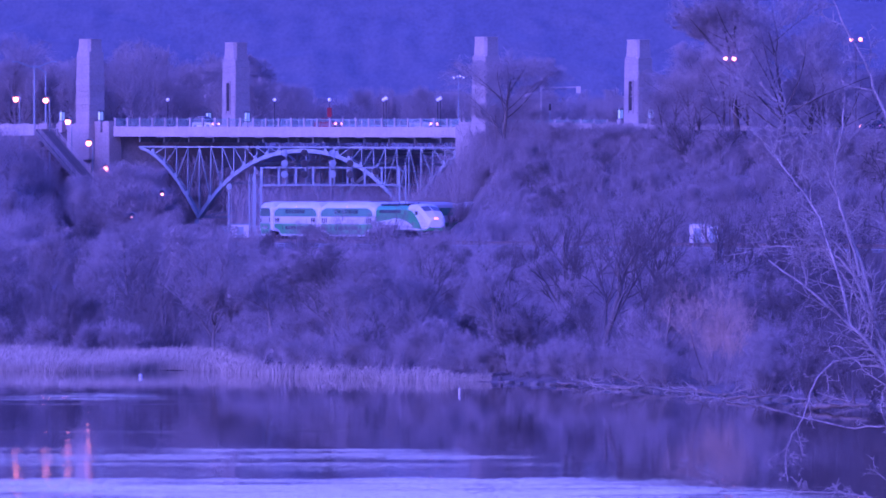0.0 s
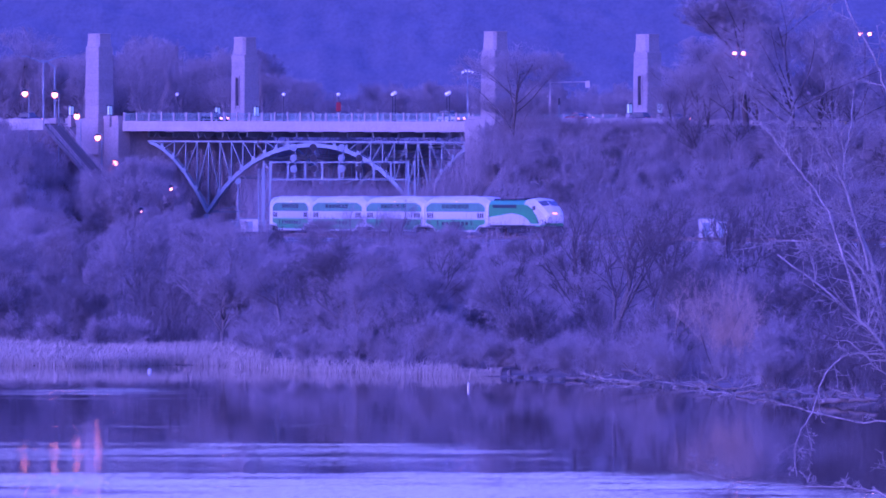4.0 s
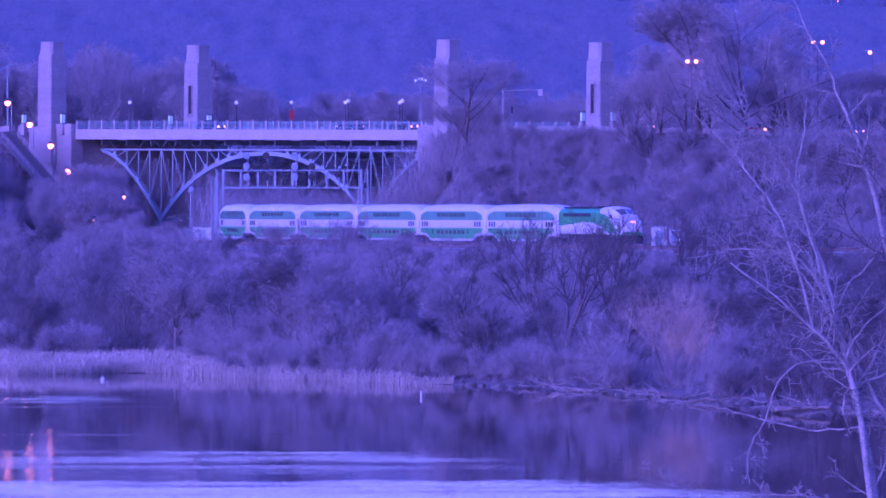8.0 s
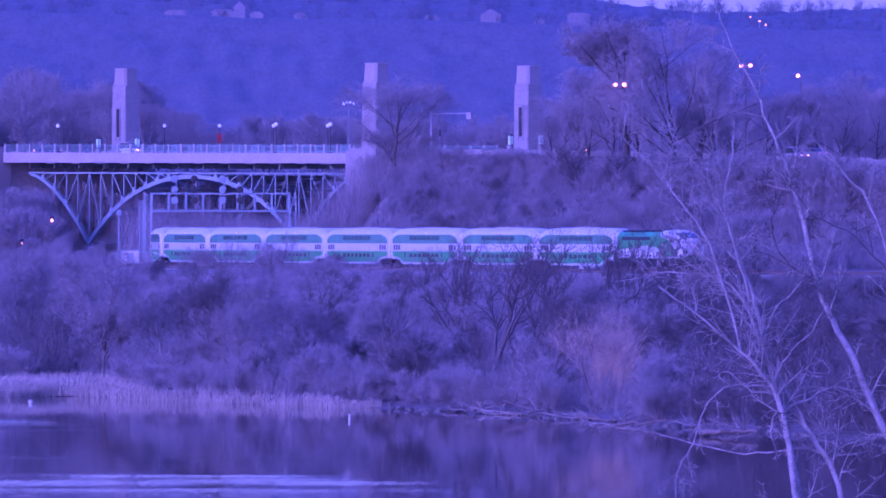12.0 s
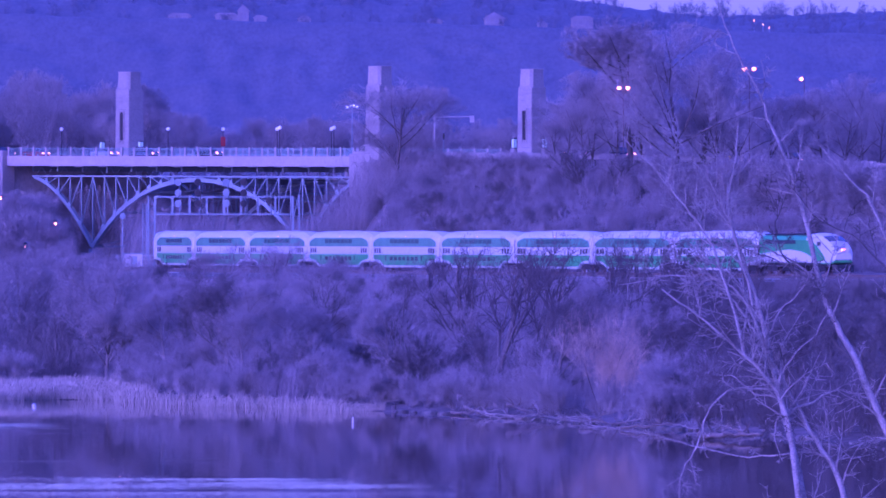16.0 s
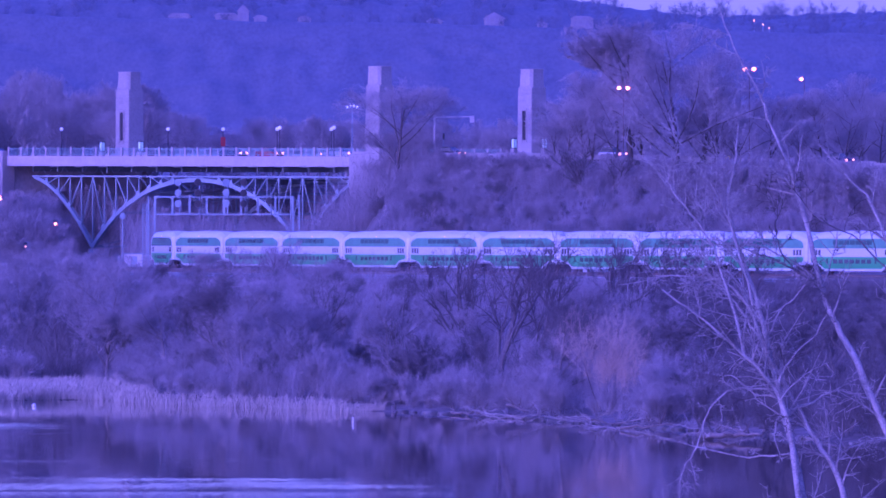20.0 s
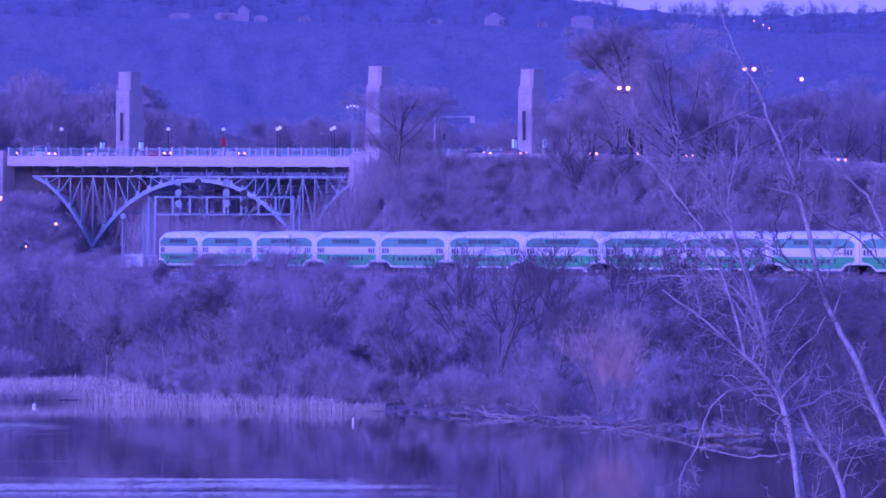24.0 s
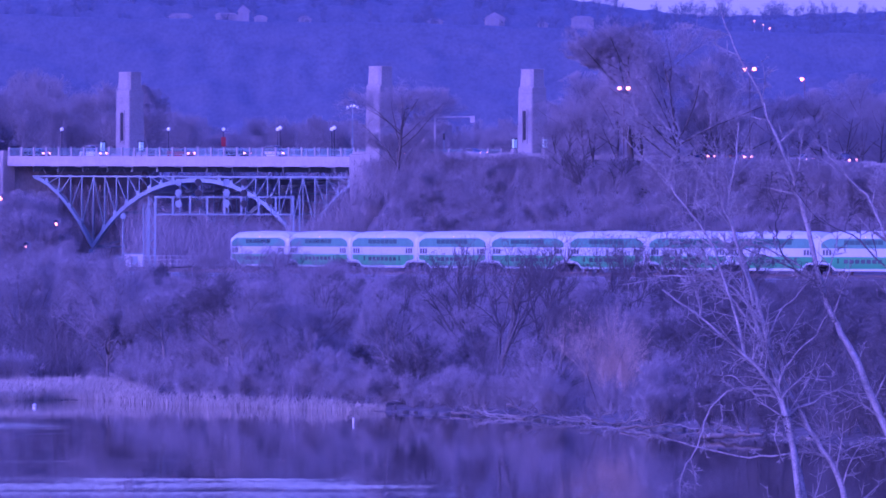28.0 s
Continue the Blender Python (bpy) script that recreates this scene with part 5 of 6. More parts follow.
def reeds():
    rng = np.random.default_rng(3)
    n = 95000
    x = rng.uniform(-52, -4.6, n)
    y = shore(x) + 58 * rng.random(n) ** 1.4
    keep = (y - shore(x)) < reed_depth(x) * rng.uniform(0.75, 1.1, n)
    x, y = x[keep], y[keep]
    n = len(x)
    tuft = np.array([noise.noise((a * 0.8, b * 0.25, 3)) + 0.6 * noise.noise((a * 2.7, b * 0.6, 8)) for a, b in zip(x, y)])
    h = (rng.uniform(0.45, 0.95, n) + 0.3 * tuft) * np.clip((-3 - x) / 6, 0.6, 1)
    P = np.stack([x, y, ground(x, y) - 0.05], -1)
    lean = 0.2 * tuft
    Q = P + np.stack([(rng.normal(0, 0.14, n) + lean) * h, rng.normal(0, 0.14, n) * h, h], -1)
    v, f = slivers(P, Q, np.full(n, 0.021), rng)
    # feathery heads on some of the stems
    k = rng.random(n) < 0.35
    m = int(k.sum())
    v2, f2 = slivers(Q[k] - (Q[k] - P[k]) * 0.12, Q[k] + np.stack([rng.normal(0.08, 0.1, m), rng.normal(0, 0.1, m), rng.uniform(0.08, 0.3, m)], -1), np.full(m, 0.03), rng)
    tagged(new("reeds", mesh_from("reeds", np.concatenate([v, v2]), np.concatenate([f, f2 + len(v)]), reed_mat)), "dry straw-coloured reeds standing in the shallows", "reeds", kind="stuff")


reeds()

# ---- the road beyond the bridge, and its traffic ----


def road_line():
    """Middle of the carriageway, metre by metre, with heading; index 0 at the middle of the bridge."""
    x, y, z = on_bridge(39.0, 15.3, DECK - 0.5)
    fwd, back = {}, {}
    for i in range(460):
        h = -45 - 9 * ease(60, 110, i) + 46 * ease(185, 260, i)
        fwd[i] = (x, y, z, h)
        x, y = x + math.cos(radians(float(h))), y + math.sin(radians(float(h)))
        z -= 0.006 + 0.018 * float(ease(60, 120, i))
    x, y, z = on_bridge(39.0, 15.3, DECK - 0.5)
    for i in range(-1, -460, -1):
        x, y, z = x - C45, y + C45, z + 0.003
        back[i] = (x, y, z, -45.0)
    return {**fwd, **back}


ROAD = road_line()


def road_pose(q, lane, way):
    q = q * way
    i = math.floor(q)
    i = max(min(i, 458), -459)
    x, y, z, h = ROAD[i]
    h = radians(float(h))
    f = q - i
    return pose(x + f * math.cos(h) + lane * math.sin(h), y + f * math.sin(h) - lane * math.cos(h), z + 0.04, 0, 0, math.degrees(h) + (0 if way > 0 else 180))


def approach_roads():
    for name, i0, i1 in (("road_east", 51, 440), ("road_west", -440, -38)):
        rd = thing(name, "asphalt road with pale concrete parapet on the embankment", "road", kind="structure")
        rng_i = list(range(i0, i1, 4))
        def edge(off, dz):
            out = []
            for i in rng_i:
                x, y, z, h = ROAD[i]
                h = radians(float(h))
                out.append((x + off * math.sin(h), y - off * math.cos(h), z + dz))
            return np.array(out)
        def ribbon(part_name, prof, material):
            rows = [edge(o, dz) for o, dz in prof]
            n = len(rng_i)
            v = np.concatenate(rows)
            i = np.arange(n - 1)
            q = np.concatenate([np.stack([k * n + i, k * n + i + 1, (k + 1) * n + i + 1, (k + 1) * n + i], -1) for k in range(len(prof) - 1)])
            ob = new(part_name, mesh_from(part_name, v, q, material))
            ob.parent = rd
        ribbon("carriageway", [(14.88, -0.3), (14.88, 0.0), (-14.88, 0.0), (-14.88, -0.3)], asphalt)
        ribbon("embankment_face", [(15.6, -3.2), (14.9, -0.02), (14.9, -0.3), (-14.9, -0.3), (-14.9, -3.0)], soil)
        cells = 0
        for i in range(i0, min(i1, i0 + 200) if i0 > 0 else i1, 2):
            if i0 < 0 and i < -140:
                continue
            if i % 8 == 0:
                continue
            x, y, z, h = ROAD[i]
            m = pose(x, y, z, 0, 0, float(h))
            hi = 0.85 if cells % 3 else 0.7
            ob = part("parapet_block", block(-0.98, 0.98, -14.7, -14.35, 0.004, hi, 0.03), limestone, rd) if cells < 2 else None
            if ob is None:
                ob = new("parapet_block", made[cells % 3 > 0])
                ob.parent = rd
            if cells == 0:
                made = {False: ob.data}
            if cells == 1:
                made[True] = ob.data
            ob.matrix_basis = m
            cells += 1


approach_roads()

car_paint = [mat(n, c, 0.25, 0.05, 0.5, 4, metal=0.3) for n, c in (("silver_paint", (0.5, 0.5, 0.52)), ("white_paint", (0.75, 0.75, 0.74)), ("dark_blue_paint", (0.03, 0.04, 0.09)), ("red_paint", (0.35, 0.03, 0.03)), ("black_car_paint", (0.02, 0.02, 0.02)))]
rubber = mat("tyre_rubber", (0.02, 0.02, 0.02), 0.9, 0.2, 2, 4)
head_glow = glow("car_headlamp", (1.0, 0.30, 0.01), 5)
tail_glow = glow("car_tail_lamp", (1.0, 0.06, 0.01), 2)


def car(paint, tall, label):
    c = thing("car", label, "car", None, "traffic on the bridge road")
    def ring(x, w, z0, z1):
        return [(x, -w, z0), (x, -w, z1 - 0.1), (x, -w + 0.12, z1), (x, w - 0.12, z1), (x, w, z1 - 0.1), (x, w, z0)]
    part("body", loft(bmesh.new(), [ring(-2.25, 0.8, 0.4, 0.9), ring(-2.0, 0.88, 0.28, 1.0), ring(0.9, 0.9, 0.26, 1.0), ring(1.9, 0.88, 0.28, 0.86), ring(2.3, 0.75, 0.4, 0.7)]), paint, c)
    h = 1.45 + tall
    part("cabin", loft(bmesh.new(), [ring(-1.95 if tall else -1.6, 0.78, 0.99, 1.08), ring(-1.5 if tall else -0.9, 0.68, 0.99, h), ring(0.2, 0.68, 0.99, h), ring(1.0, 0.78, 0.99, 1.06)]), tinted, c, "dark glazed cabin")
    part("roof", block(-1.3 if tall else -0.8, 0.15, -0.62, 0.62, h - 0.02, h + 0.04, 0.02), paint, c)
    for x in (-1.4, 1.4):
        for y in (-0.8, 0.8):
            w = part("wheel", tube(bmesh.new(), (x, y - 0.1, 0.32), (x, y + 0.1, 0.32), 0.32, n=12), rubber, c)
            part("rim", tube(bmesh.new(), (x, y - 0.105, 0.32), (x, y + 0.105, 0.32), 0.19, n=8), galv, w)
    for y in (-0.62, 0.62):
        part("headlight", ball(bmesh.new(), (2.2, y, 0.68), 0.2, 8), head_glow, c, "lit headlight")
        part("tail_light", ball(bmesh.new(), (-2.22, y, 0.8), 0.12, 8), tail_glow, c, "lit red tail light")
    return c


kinds = [car(car_paint[0], 0.0, "silver saloon car with lit headlights on the road"), car(car_paint[1], 0.35, "white van with lit headlights on the road"), car(car_paint[2], 0.2, "dark blue car with lit headlights on the road"), car(car_paint[3], 0.0, "red car with lit headlights on the road"), car(car_paint[4], 0.15, "black car with lit headlights on the road")]
free = list(kinds)
traffic = []
for n, (when, lane, way) in enumerate(((-2.7, 6.2, 1), (-1.1, 9.6, 1), (1.0, 6.2, 1), (5.0, 9.6, 1), (8.25, 6.2, 1), (12.4, 6.2, 1), (15.1, 9.6, 1), (16.2, 6.2, 1), (16.9, 9.6, 1), (18.1, 6.2, 1), (18.7, 9.6, 1),
                                        (22.75, 6.2, 1), (24.0, 9.6, 1), (26.0, 6.2, 1), (26.65, 9.6, 1), (27.6, 6.2, 1), (29.1, 9.6, 1), (30.1, 6.2, 1),
                                        (7.5, -9.6, -1), (20.4, -9.6, -1))):
    src = kinds[(n * 3 + n // 5) % 5]
    if src in free:
        free.remove(src)
        ob = src
    else:
        ob = copy_thing(src, Matrix.Identity(4))
    traffic.append((ob, when, lane, way))

# ---- lamps, signs and small works ----


def stem_mesh(points, radii, sides):
    """One connected tube through points."""
    n = len(points)
    V = []
    for i, p in enumerate(points):
        d = (points[min(i + 1, n - 1)] - points[max(i - 1, 0)]).normalized()
        a = d.cross(Vector((0.02, 1, 0.03))).normalized()
        b = d.cross(a)
        for k in range(sides):
            t = 2 * math.pi * k / sides
            V.append(p + (a * math.cos(t) + b * math.sin(t)) * radii[i])
    i = (np.arange(n - 1)[:, None] * sides + np.arange(sides)[None]).reshape(-1)
    j = (np.arange(n - 1)[:, None] * sides + (np.arange(sides)[None] + 1) % sides).reshape(-1)
    return np.array([v[:] for v in V]), np.stack([i, j, j + sides, i + sides], -1)


def hook_lamp(x, y, z, reach=-0.6, tall=4.2, size=0.42):
    """A path lamp: a pole with a bent arm and a glowing globe under it; z is the globe's height."""
    p = thing("path_lamp", "grey path lamp with a glowing orange globe", "lamp", pose(x, y, z), "lamps along the stairs")
    bm = tube(bmesh.new(), (-reach, 0, -tall), (-reach, 0, 0.55), 0.09, 0.07)
    tube(bm, (-reach, 0, 0.5), (0, 0, 0.62), 0.06)
    part("pole", bm, galv, p)
    part("hood", tube(bmesh.new(), (0, 0, 0.3), (0, 0, 0.62), 0.5, 0.15, n=12), black, p, "black lamp hood")
    part("globe", ball(bmesh.new(), (0, 0, 0), size, 14), lamp_orange, p, "glowing orange globe")


for x, y, z in (((-80.81, 1712, 29.88), (-76.09, 1708, 29.67), (-72.51, 1702, 26.38), (-69.11, 1696, 23.12), (-66.25, 1690, 19.29), (-56.17, 1640, 15.37), (-59.04, 1600, 12.14))):
    hook_lamp(x, y, z, -0.6, z - gz(x, y) + 0.3, 0.42 if z > 15.5 else 0.19 if z > 13.5 else 0.12)


def street_lamp(x, y, top, heads, lit, arm=1.6, name="street_lamp"):
    base = gz(x, y)
    p = thing(name, "tall galvanised street lamp with glowing sodium heads" if lit else "tall galvanised street lamp, unlit", "street lamp", pose(x, y, base), "street lamps")
    h = top - base
    part("pole", tube(bmesh.new(), (0, 0, -0.3), (0, 0, h), 0.06 if lit else 0.17, 0.05 if lit else 0.11), rust if lit else galv, p)
    for s in heads:
        part("arm", tube(bmesh.new(), (0, 0, h - 0.1), (s * arm, 0, h + (0.35 if lit else 0.9)), 0.05 if lit else 0.09), galv, p)
        hd = part("lamp_head", box(bmesh.new(), min(s * arm, s * (arm + 0.8)), max(s * arm, s * (arm + 0.8)), -0.2, 0.2, h + (0.28 if lit else 0.8), h + (0.48 if lit else 1.0), 0.05), galv, p)
        if lit:
            part("lens", ball(bmesh.new(), (s * (arm + 0.1), -0.05, h + 0.12), 0.25, 12), lamp_orange, hd, "glowing orange lens")


street_lamp(43.44, 1600, 37.18, (-1, 1), True, 0.55)
street_lamp(25.09, 1568, 34.06, (-1, 1), True, 0.5)
street_lamp(52.8, 1650, 36.41, (-1,), True, 0.3)
street_lamp(-78.44, 1722, 34.79, (-1, 1), False, 2.6)
street_lamp(-77.07, 1730, 34.2, (-1,), False, 1.4)


def bridge_lamps():
    for s, w, banner in ((-14.6, 30.0, 0), (9.2, 30.0, 0), (21.3, 30.0, 1), (33.1, 30.0, 0), (44.8, 30.0, 0), (63.9, 0.6, 0), (75.3, 0.6, 0)):
        x, y, z = on_bridge(s, w, DECK - 0.1 - s * 0.006)
        p = thing("globe_lamp", "slim black lamp post with a white globe on the bridge", "lamp post", pose(x, y, z), "lamp posts on the bridge")
        bm = tube(bmesh.new(), (0, 0, 0), (0, 0, 4.0), 0.09, 0.07)
        tube(bm, (0, 0, 0), (0, 0, 0.5), 0.16, 0.12)
        part("post", bm, dark_steel, p)
        part("globe", ball(bmesh.new(), (0, 0, 4.3), 0.28, 12), lamp_white, p, "white glass globe")
        if banner:
            part("banner", block(-0.35, 0.35, -0.14, -0.1, 1.7, 3.1), banner_red, p, "red cloth banner")


banner_red = mat("red_banner", (0.22, 0.025, 0.025), 0.9, 0.1, 1, 4)
bridge_lamps()


def lantern(s, w):
    x, y, z = on_bridge(s, w, DECK + 0.3)
    p = thing("pylon_lantern", "pale green glass lantern on a stone pedestal", "lantern", pose(x, y, z, 0, 0, -45), "lanterns beside the pylons")
    part("pedestal", block(-0.4, 0.4, -0.4, 0.4, -1.2, 0.5, 0.04), limestone, p)
    part("glass", block(-0.26, 0.26, -0.26, 0.26, 0.6, 1.9), lantern_glass, p, "pale green lit glass")
    part("base_frame", block(-0.36, 0.36, -0.36, 0.36, 0.5, 0.6), dark_steel, p)
    part("cap", block(-0.36, 0.36, -0.36, 0.36, 1.9, 2.05, 0.03), dark_steel, p)
    for a in (-0.33, 0.33):
        for b in (-0.33, 0.33):
            part("corner_bar", block(a - 0.03, a + 0.03, b - 0.03, b + 0.03, 0.6, 1.9), dark_steel, p)


lantern_glass = glow("lantern_glass", (0.6, 1.0, 0.5), 0.2, (0.4, 0.5, 0.46))
for s, w in ((-4.6, 29.2), (4.0, 29.2), (-4.9, -1.0), (3.7, -1.0), (82.4, 31.0), (88.7, 31.0)):
    lantern(s, w)


def signal_mast():
    x, y = -1.2, 1712
    base = gz(x, y)
    p = thing("traffic_signal_mast", "galvanised traffic signal pole with a long arm and sign", "traffic signal", pose(x, y, base))
    h = 31.59 - base
    part("pole", tube(bmesh.new(), (0, 0, -0.3), (0, 0, h + 0.4), 0.16, 0.13), deck_white, p)
    part("arm", tube(bmesh.new(), (0, 0, h), (5.9, 0, h + 0.1), 0.12, 0.08), deck_white, p)
    part("sign", block(5.3, 6.0, -0.18, -0.13, h - 0.8, h + 0.25), deck_white, p, "pale blue-white sign")
    hd = part("signal_head", block(1.2, 1.5, -0.15, 0.15, h - 3.4, h - 2.4, 0.03), black, p)
    part("pedestal_light", tube(bmesh.new(), (1.35, 0, -0.2), (1.35, 0, h - 2.2), 0.07), galv, p)


signal_mast()


def cluster_lamp():
    x, y = -14.08, 1760
    base = gz(x, y)
    p = thing("floodlight_mast", "tall mast with a cluster of white floodlights", "light mast", pose(x, y, base))
    h = 33.66 - base
    part("mast", tube(bmesh.new(), (0, 0, -0.3), (0, 0, h), 0.13, 0.09), galv, p)
    part("crossbar", block(-0.9, 0.9, -0.06, 0.06, h - 0.06, h + 0.06), galv, p)
    for dx, dz in ((-0.75, 0.0), (-0.25, 0.25), (0.25, 0.25), (0.75, 0.0)):
        part("floodlight", ball(bmesh.new(), (dx, -0.1, h + dz), 0.22, 10), flood, p, "white floodlight")


flood = glow("flood_lamp", (1.0, 1.0, 0.8), 0.5)
cluster_lamp()


def stairs():
    """Long flight down the embankment beside the bridge, with pipe rails."""
    worn = mat("mossy_worn_concrete", (0.13, 0.125, 0.125), 0.9, 0.3, 0.5, 8)
    st = thing("hillside_stairs", "long concrete stairway with pipe rails down the embankment", "stairs", pose(-75.9, 1696.5, 25.0, 0, 0, -55))
    n, run, rise = 56, 0.28, 0.176
    tread = None
    for i in range(n):
        if tread is None:
            tread = part("step", block(0, run + 0.02, -1.3, 1.3, -rise, 0), worn, st)
            ob = tread
        else:
            ob = new("step", tread.data)
            ob.parent = st
        ob.location = (i * run, 0, -i * rise)
    x1, z1 = n * run, -n * rise
    for y in (-1.42, 1.42):
        part("stringer_wall", prism(bmesh.new(), [(0, -0.5), (0, 0.12), (x1, z1 + 0.12), (x1, z1 - 0.5)], y - 0.1, y + 0.1), worn, st)
        for dz in (0.6, 1.05):
            part("hand_rail", tube(bmesh.new(), (0, y, dz), (x1, y, z1 + dz), 0.04, n=6), concrete, st)
        for i in range(12):
            f = i / 11
            part("rail_post", tube(bmesh.new(), (x1 * f, y, z1 * f), (x1 * f, y, z1 * f + 1.05), 0.04, n=6), concrete, st)
    part("landing", block(-9.5, -0.02, -1.5, 1.5, -0.4, 0), concrete, st)
    part("landing_wall", block(-9.5, -0.02, -1.7, -1.504, -0.7, 1.0), concrete, st)


stairs()


def warning_sign():
    x, y, z = 40.1, 1588, 24.38
    base = gz(x, y)
    p = thing("road_sign", "small yellow road sign on a post by the road", "road sign", pose(x, y, base))
    part("post", tube(bmesh.new(), (0, 0, -0.3), (0, 0, z - base + 0.3), 0.05), galv, p)
    part("board", block(-0.38, 0.38, -0.1, -0.06, z - base - 0.5, z - base + 0.5, 0.01), sign_yellow, p, "yellow sign board")


sign_yellow = mat("yellow_sign_face", (0.55, 0.42, 0.06), 0.6, 0.1, 1, 4)
warning_sign()


def hut(x, y, w, h, label, z=None):
    z = gz(x, y) if z is None else z
    p = thing("relay_hut", label, "hut", pose(x, y, z), "trackside huts")
    part("body", block(-w / 2, w / 2, -1.2, 1.2, -0.4, h, 0.03), house_white, p)
    part("roof", block(-w / 2 - 0.12, w / 2 + 0.12, -1.35, 1.35, h, h + 0.14, 0.02), galv, p)
    part("door", block(-0.45, 0.45, -1.24, -1.203, 0.05, min(2.0, h - 0.2)), galv, p, "grey steel door")


hut(-42.18, 1545, 2.6, 2.3, "pale metal relay hut beside the tracks")
hut(-44.39, 1552, 1.2, 2.0, "small pale cabinet beside the tracks")
hut(18.67, 1425, 1.9, 2.5, "pale metal relay hut behind the rails", 9.0)
hut(20.62, 1422, 1.4, 2.2, "pale metal cabinet behind the rails", 9.0)


def trackside_signal():
    """A short signal mast with a round head, and a ladder tower beside the line."""
    x, y = -43.6, 1540
    base = gz(x, y)
    p = thing("dwarf_signal", "short galvanised railway signal with a round head", "railway signal", pose(x, y, base))
    h = 16.6 - base
    part("mast", tube(bmesh.new(), (0, 0, -0.3), (0, 0, h), 0.1, 0.08), galv, p)
    hd = part("signal_head", tube(bmesh.new(), (0, -0.25, h - 0.2), (0, -0.12, h - 0.2), 0.42, n=14), galv, p, "round signal backplate")
    part("lens_hood", tube(bmesh.new(), (0, -0.45, h - 0.2), (0, -0.25, h - 0.2), 0.15, n=10), galv, hd)
    for k, z in enumerate((h * 0.45, h * 0.62)):
        part("platform", block(-0.4, 0.4, -0.35, 0.35, z, z + 0.07), galv, p)
    x, y = -40.45, 1535
    base = gz(x, y)
    p = thing("ladder_tower", "narrow galvanised ladder tower beside the tracks", "ladder", pose(x, y, base))
    h = 18.1 - base
    for dx in (-0.27, 0.27):
        part("stile", block(dx - 0.06, dx + 0.06, -0.05, 0.05, -0.3, h), galv, p)
    for i in range(int(h / 0.38)):
        part("rung", block(-0.21, 0.21, -0.03, 0.03, 0.3 + i * 0.38, 0.38 + i * 0.38), galv, p)


trackside_signal()


drift = mat("bleached_driftwood", (0.25, 0.225, 0.20), 0.9, 0.35, 1.5, 8)


def track_fence():
    """Pale pipe fence beside the curve of the line."""
    x0, x1, y, top = -41.66, -34.34, 1575, 10.91
    p = thing("pipe_fence", "pale painted pipe fence beside the railway curve", "fence", pose(0, y, 0))
    for z in (top, top - 0.55, top - 1.1):
        part("rail", tube(bmesh.new(), (x0, 0, z), (x1, 0, z), 0.05, n=6), deck_white, p)
    for i in range(9):
        x = x0 + (x1 - x0) * i / 8
        part("post", tube(bmesh.new(), (x, 0, gz(x, y) - 0.3), (x, 0, top + 0.06), 0.06, n=6), deck_white, p)


track_fence()


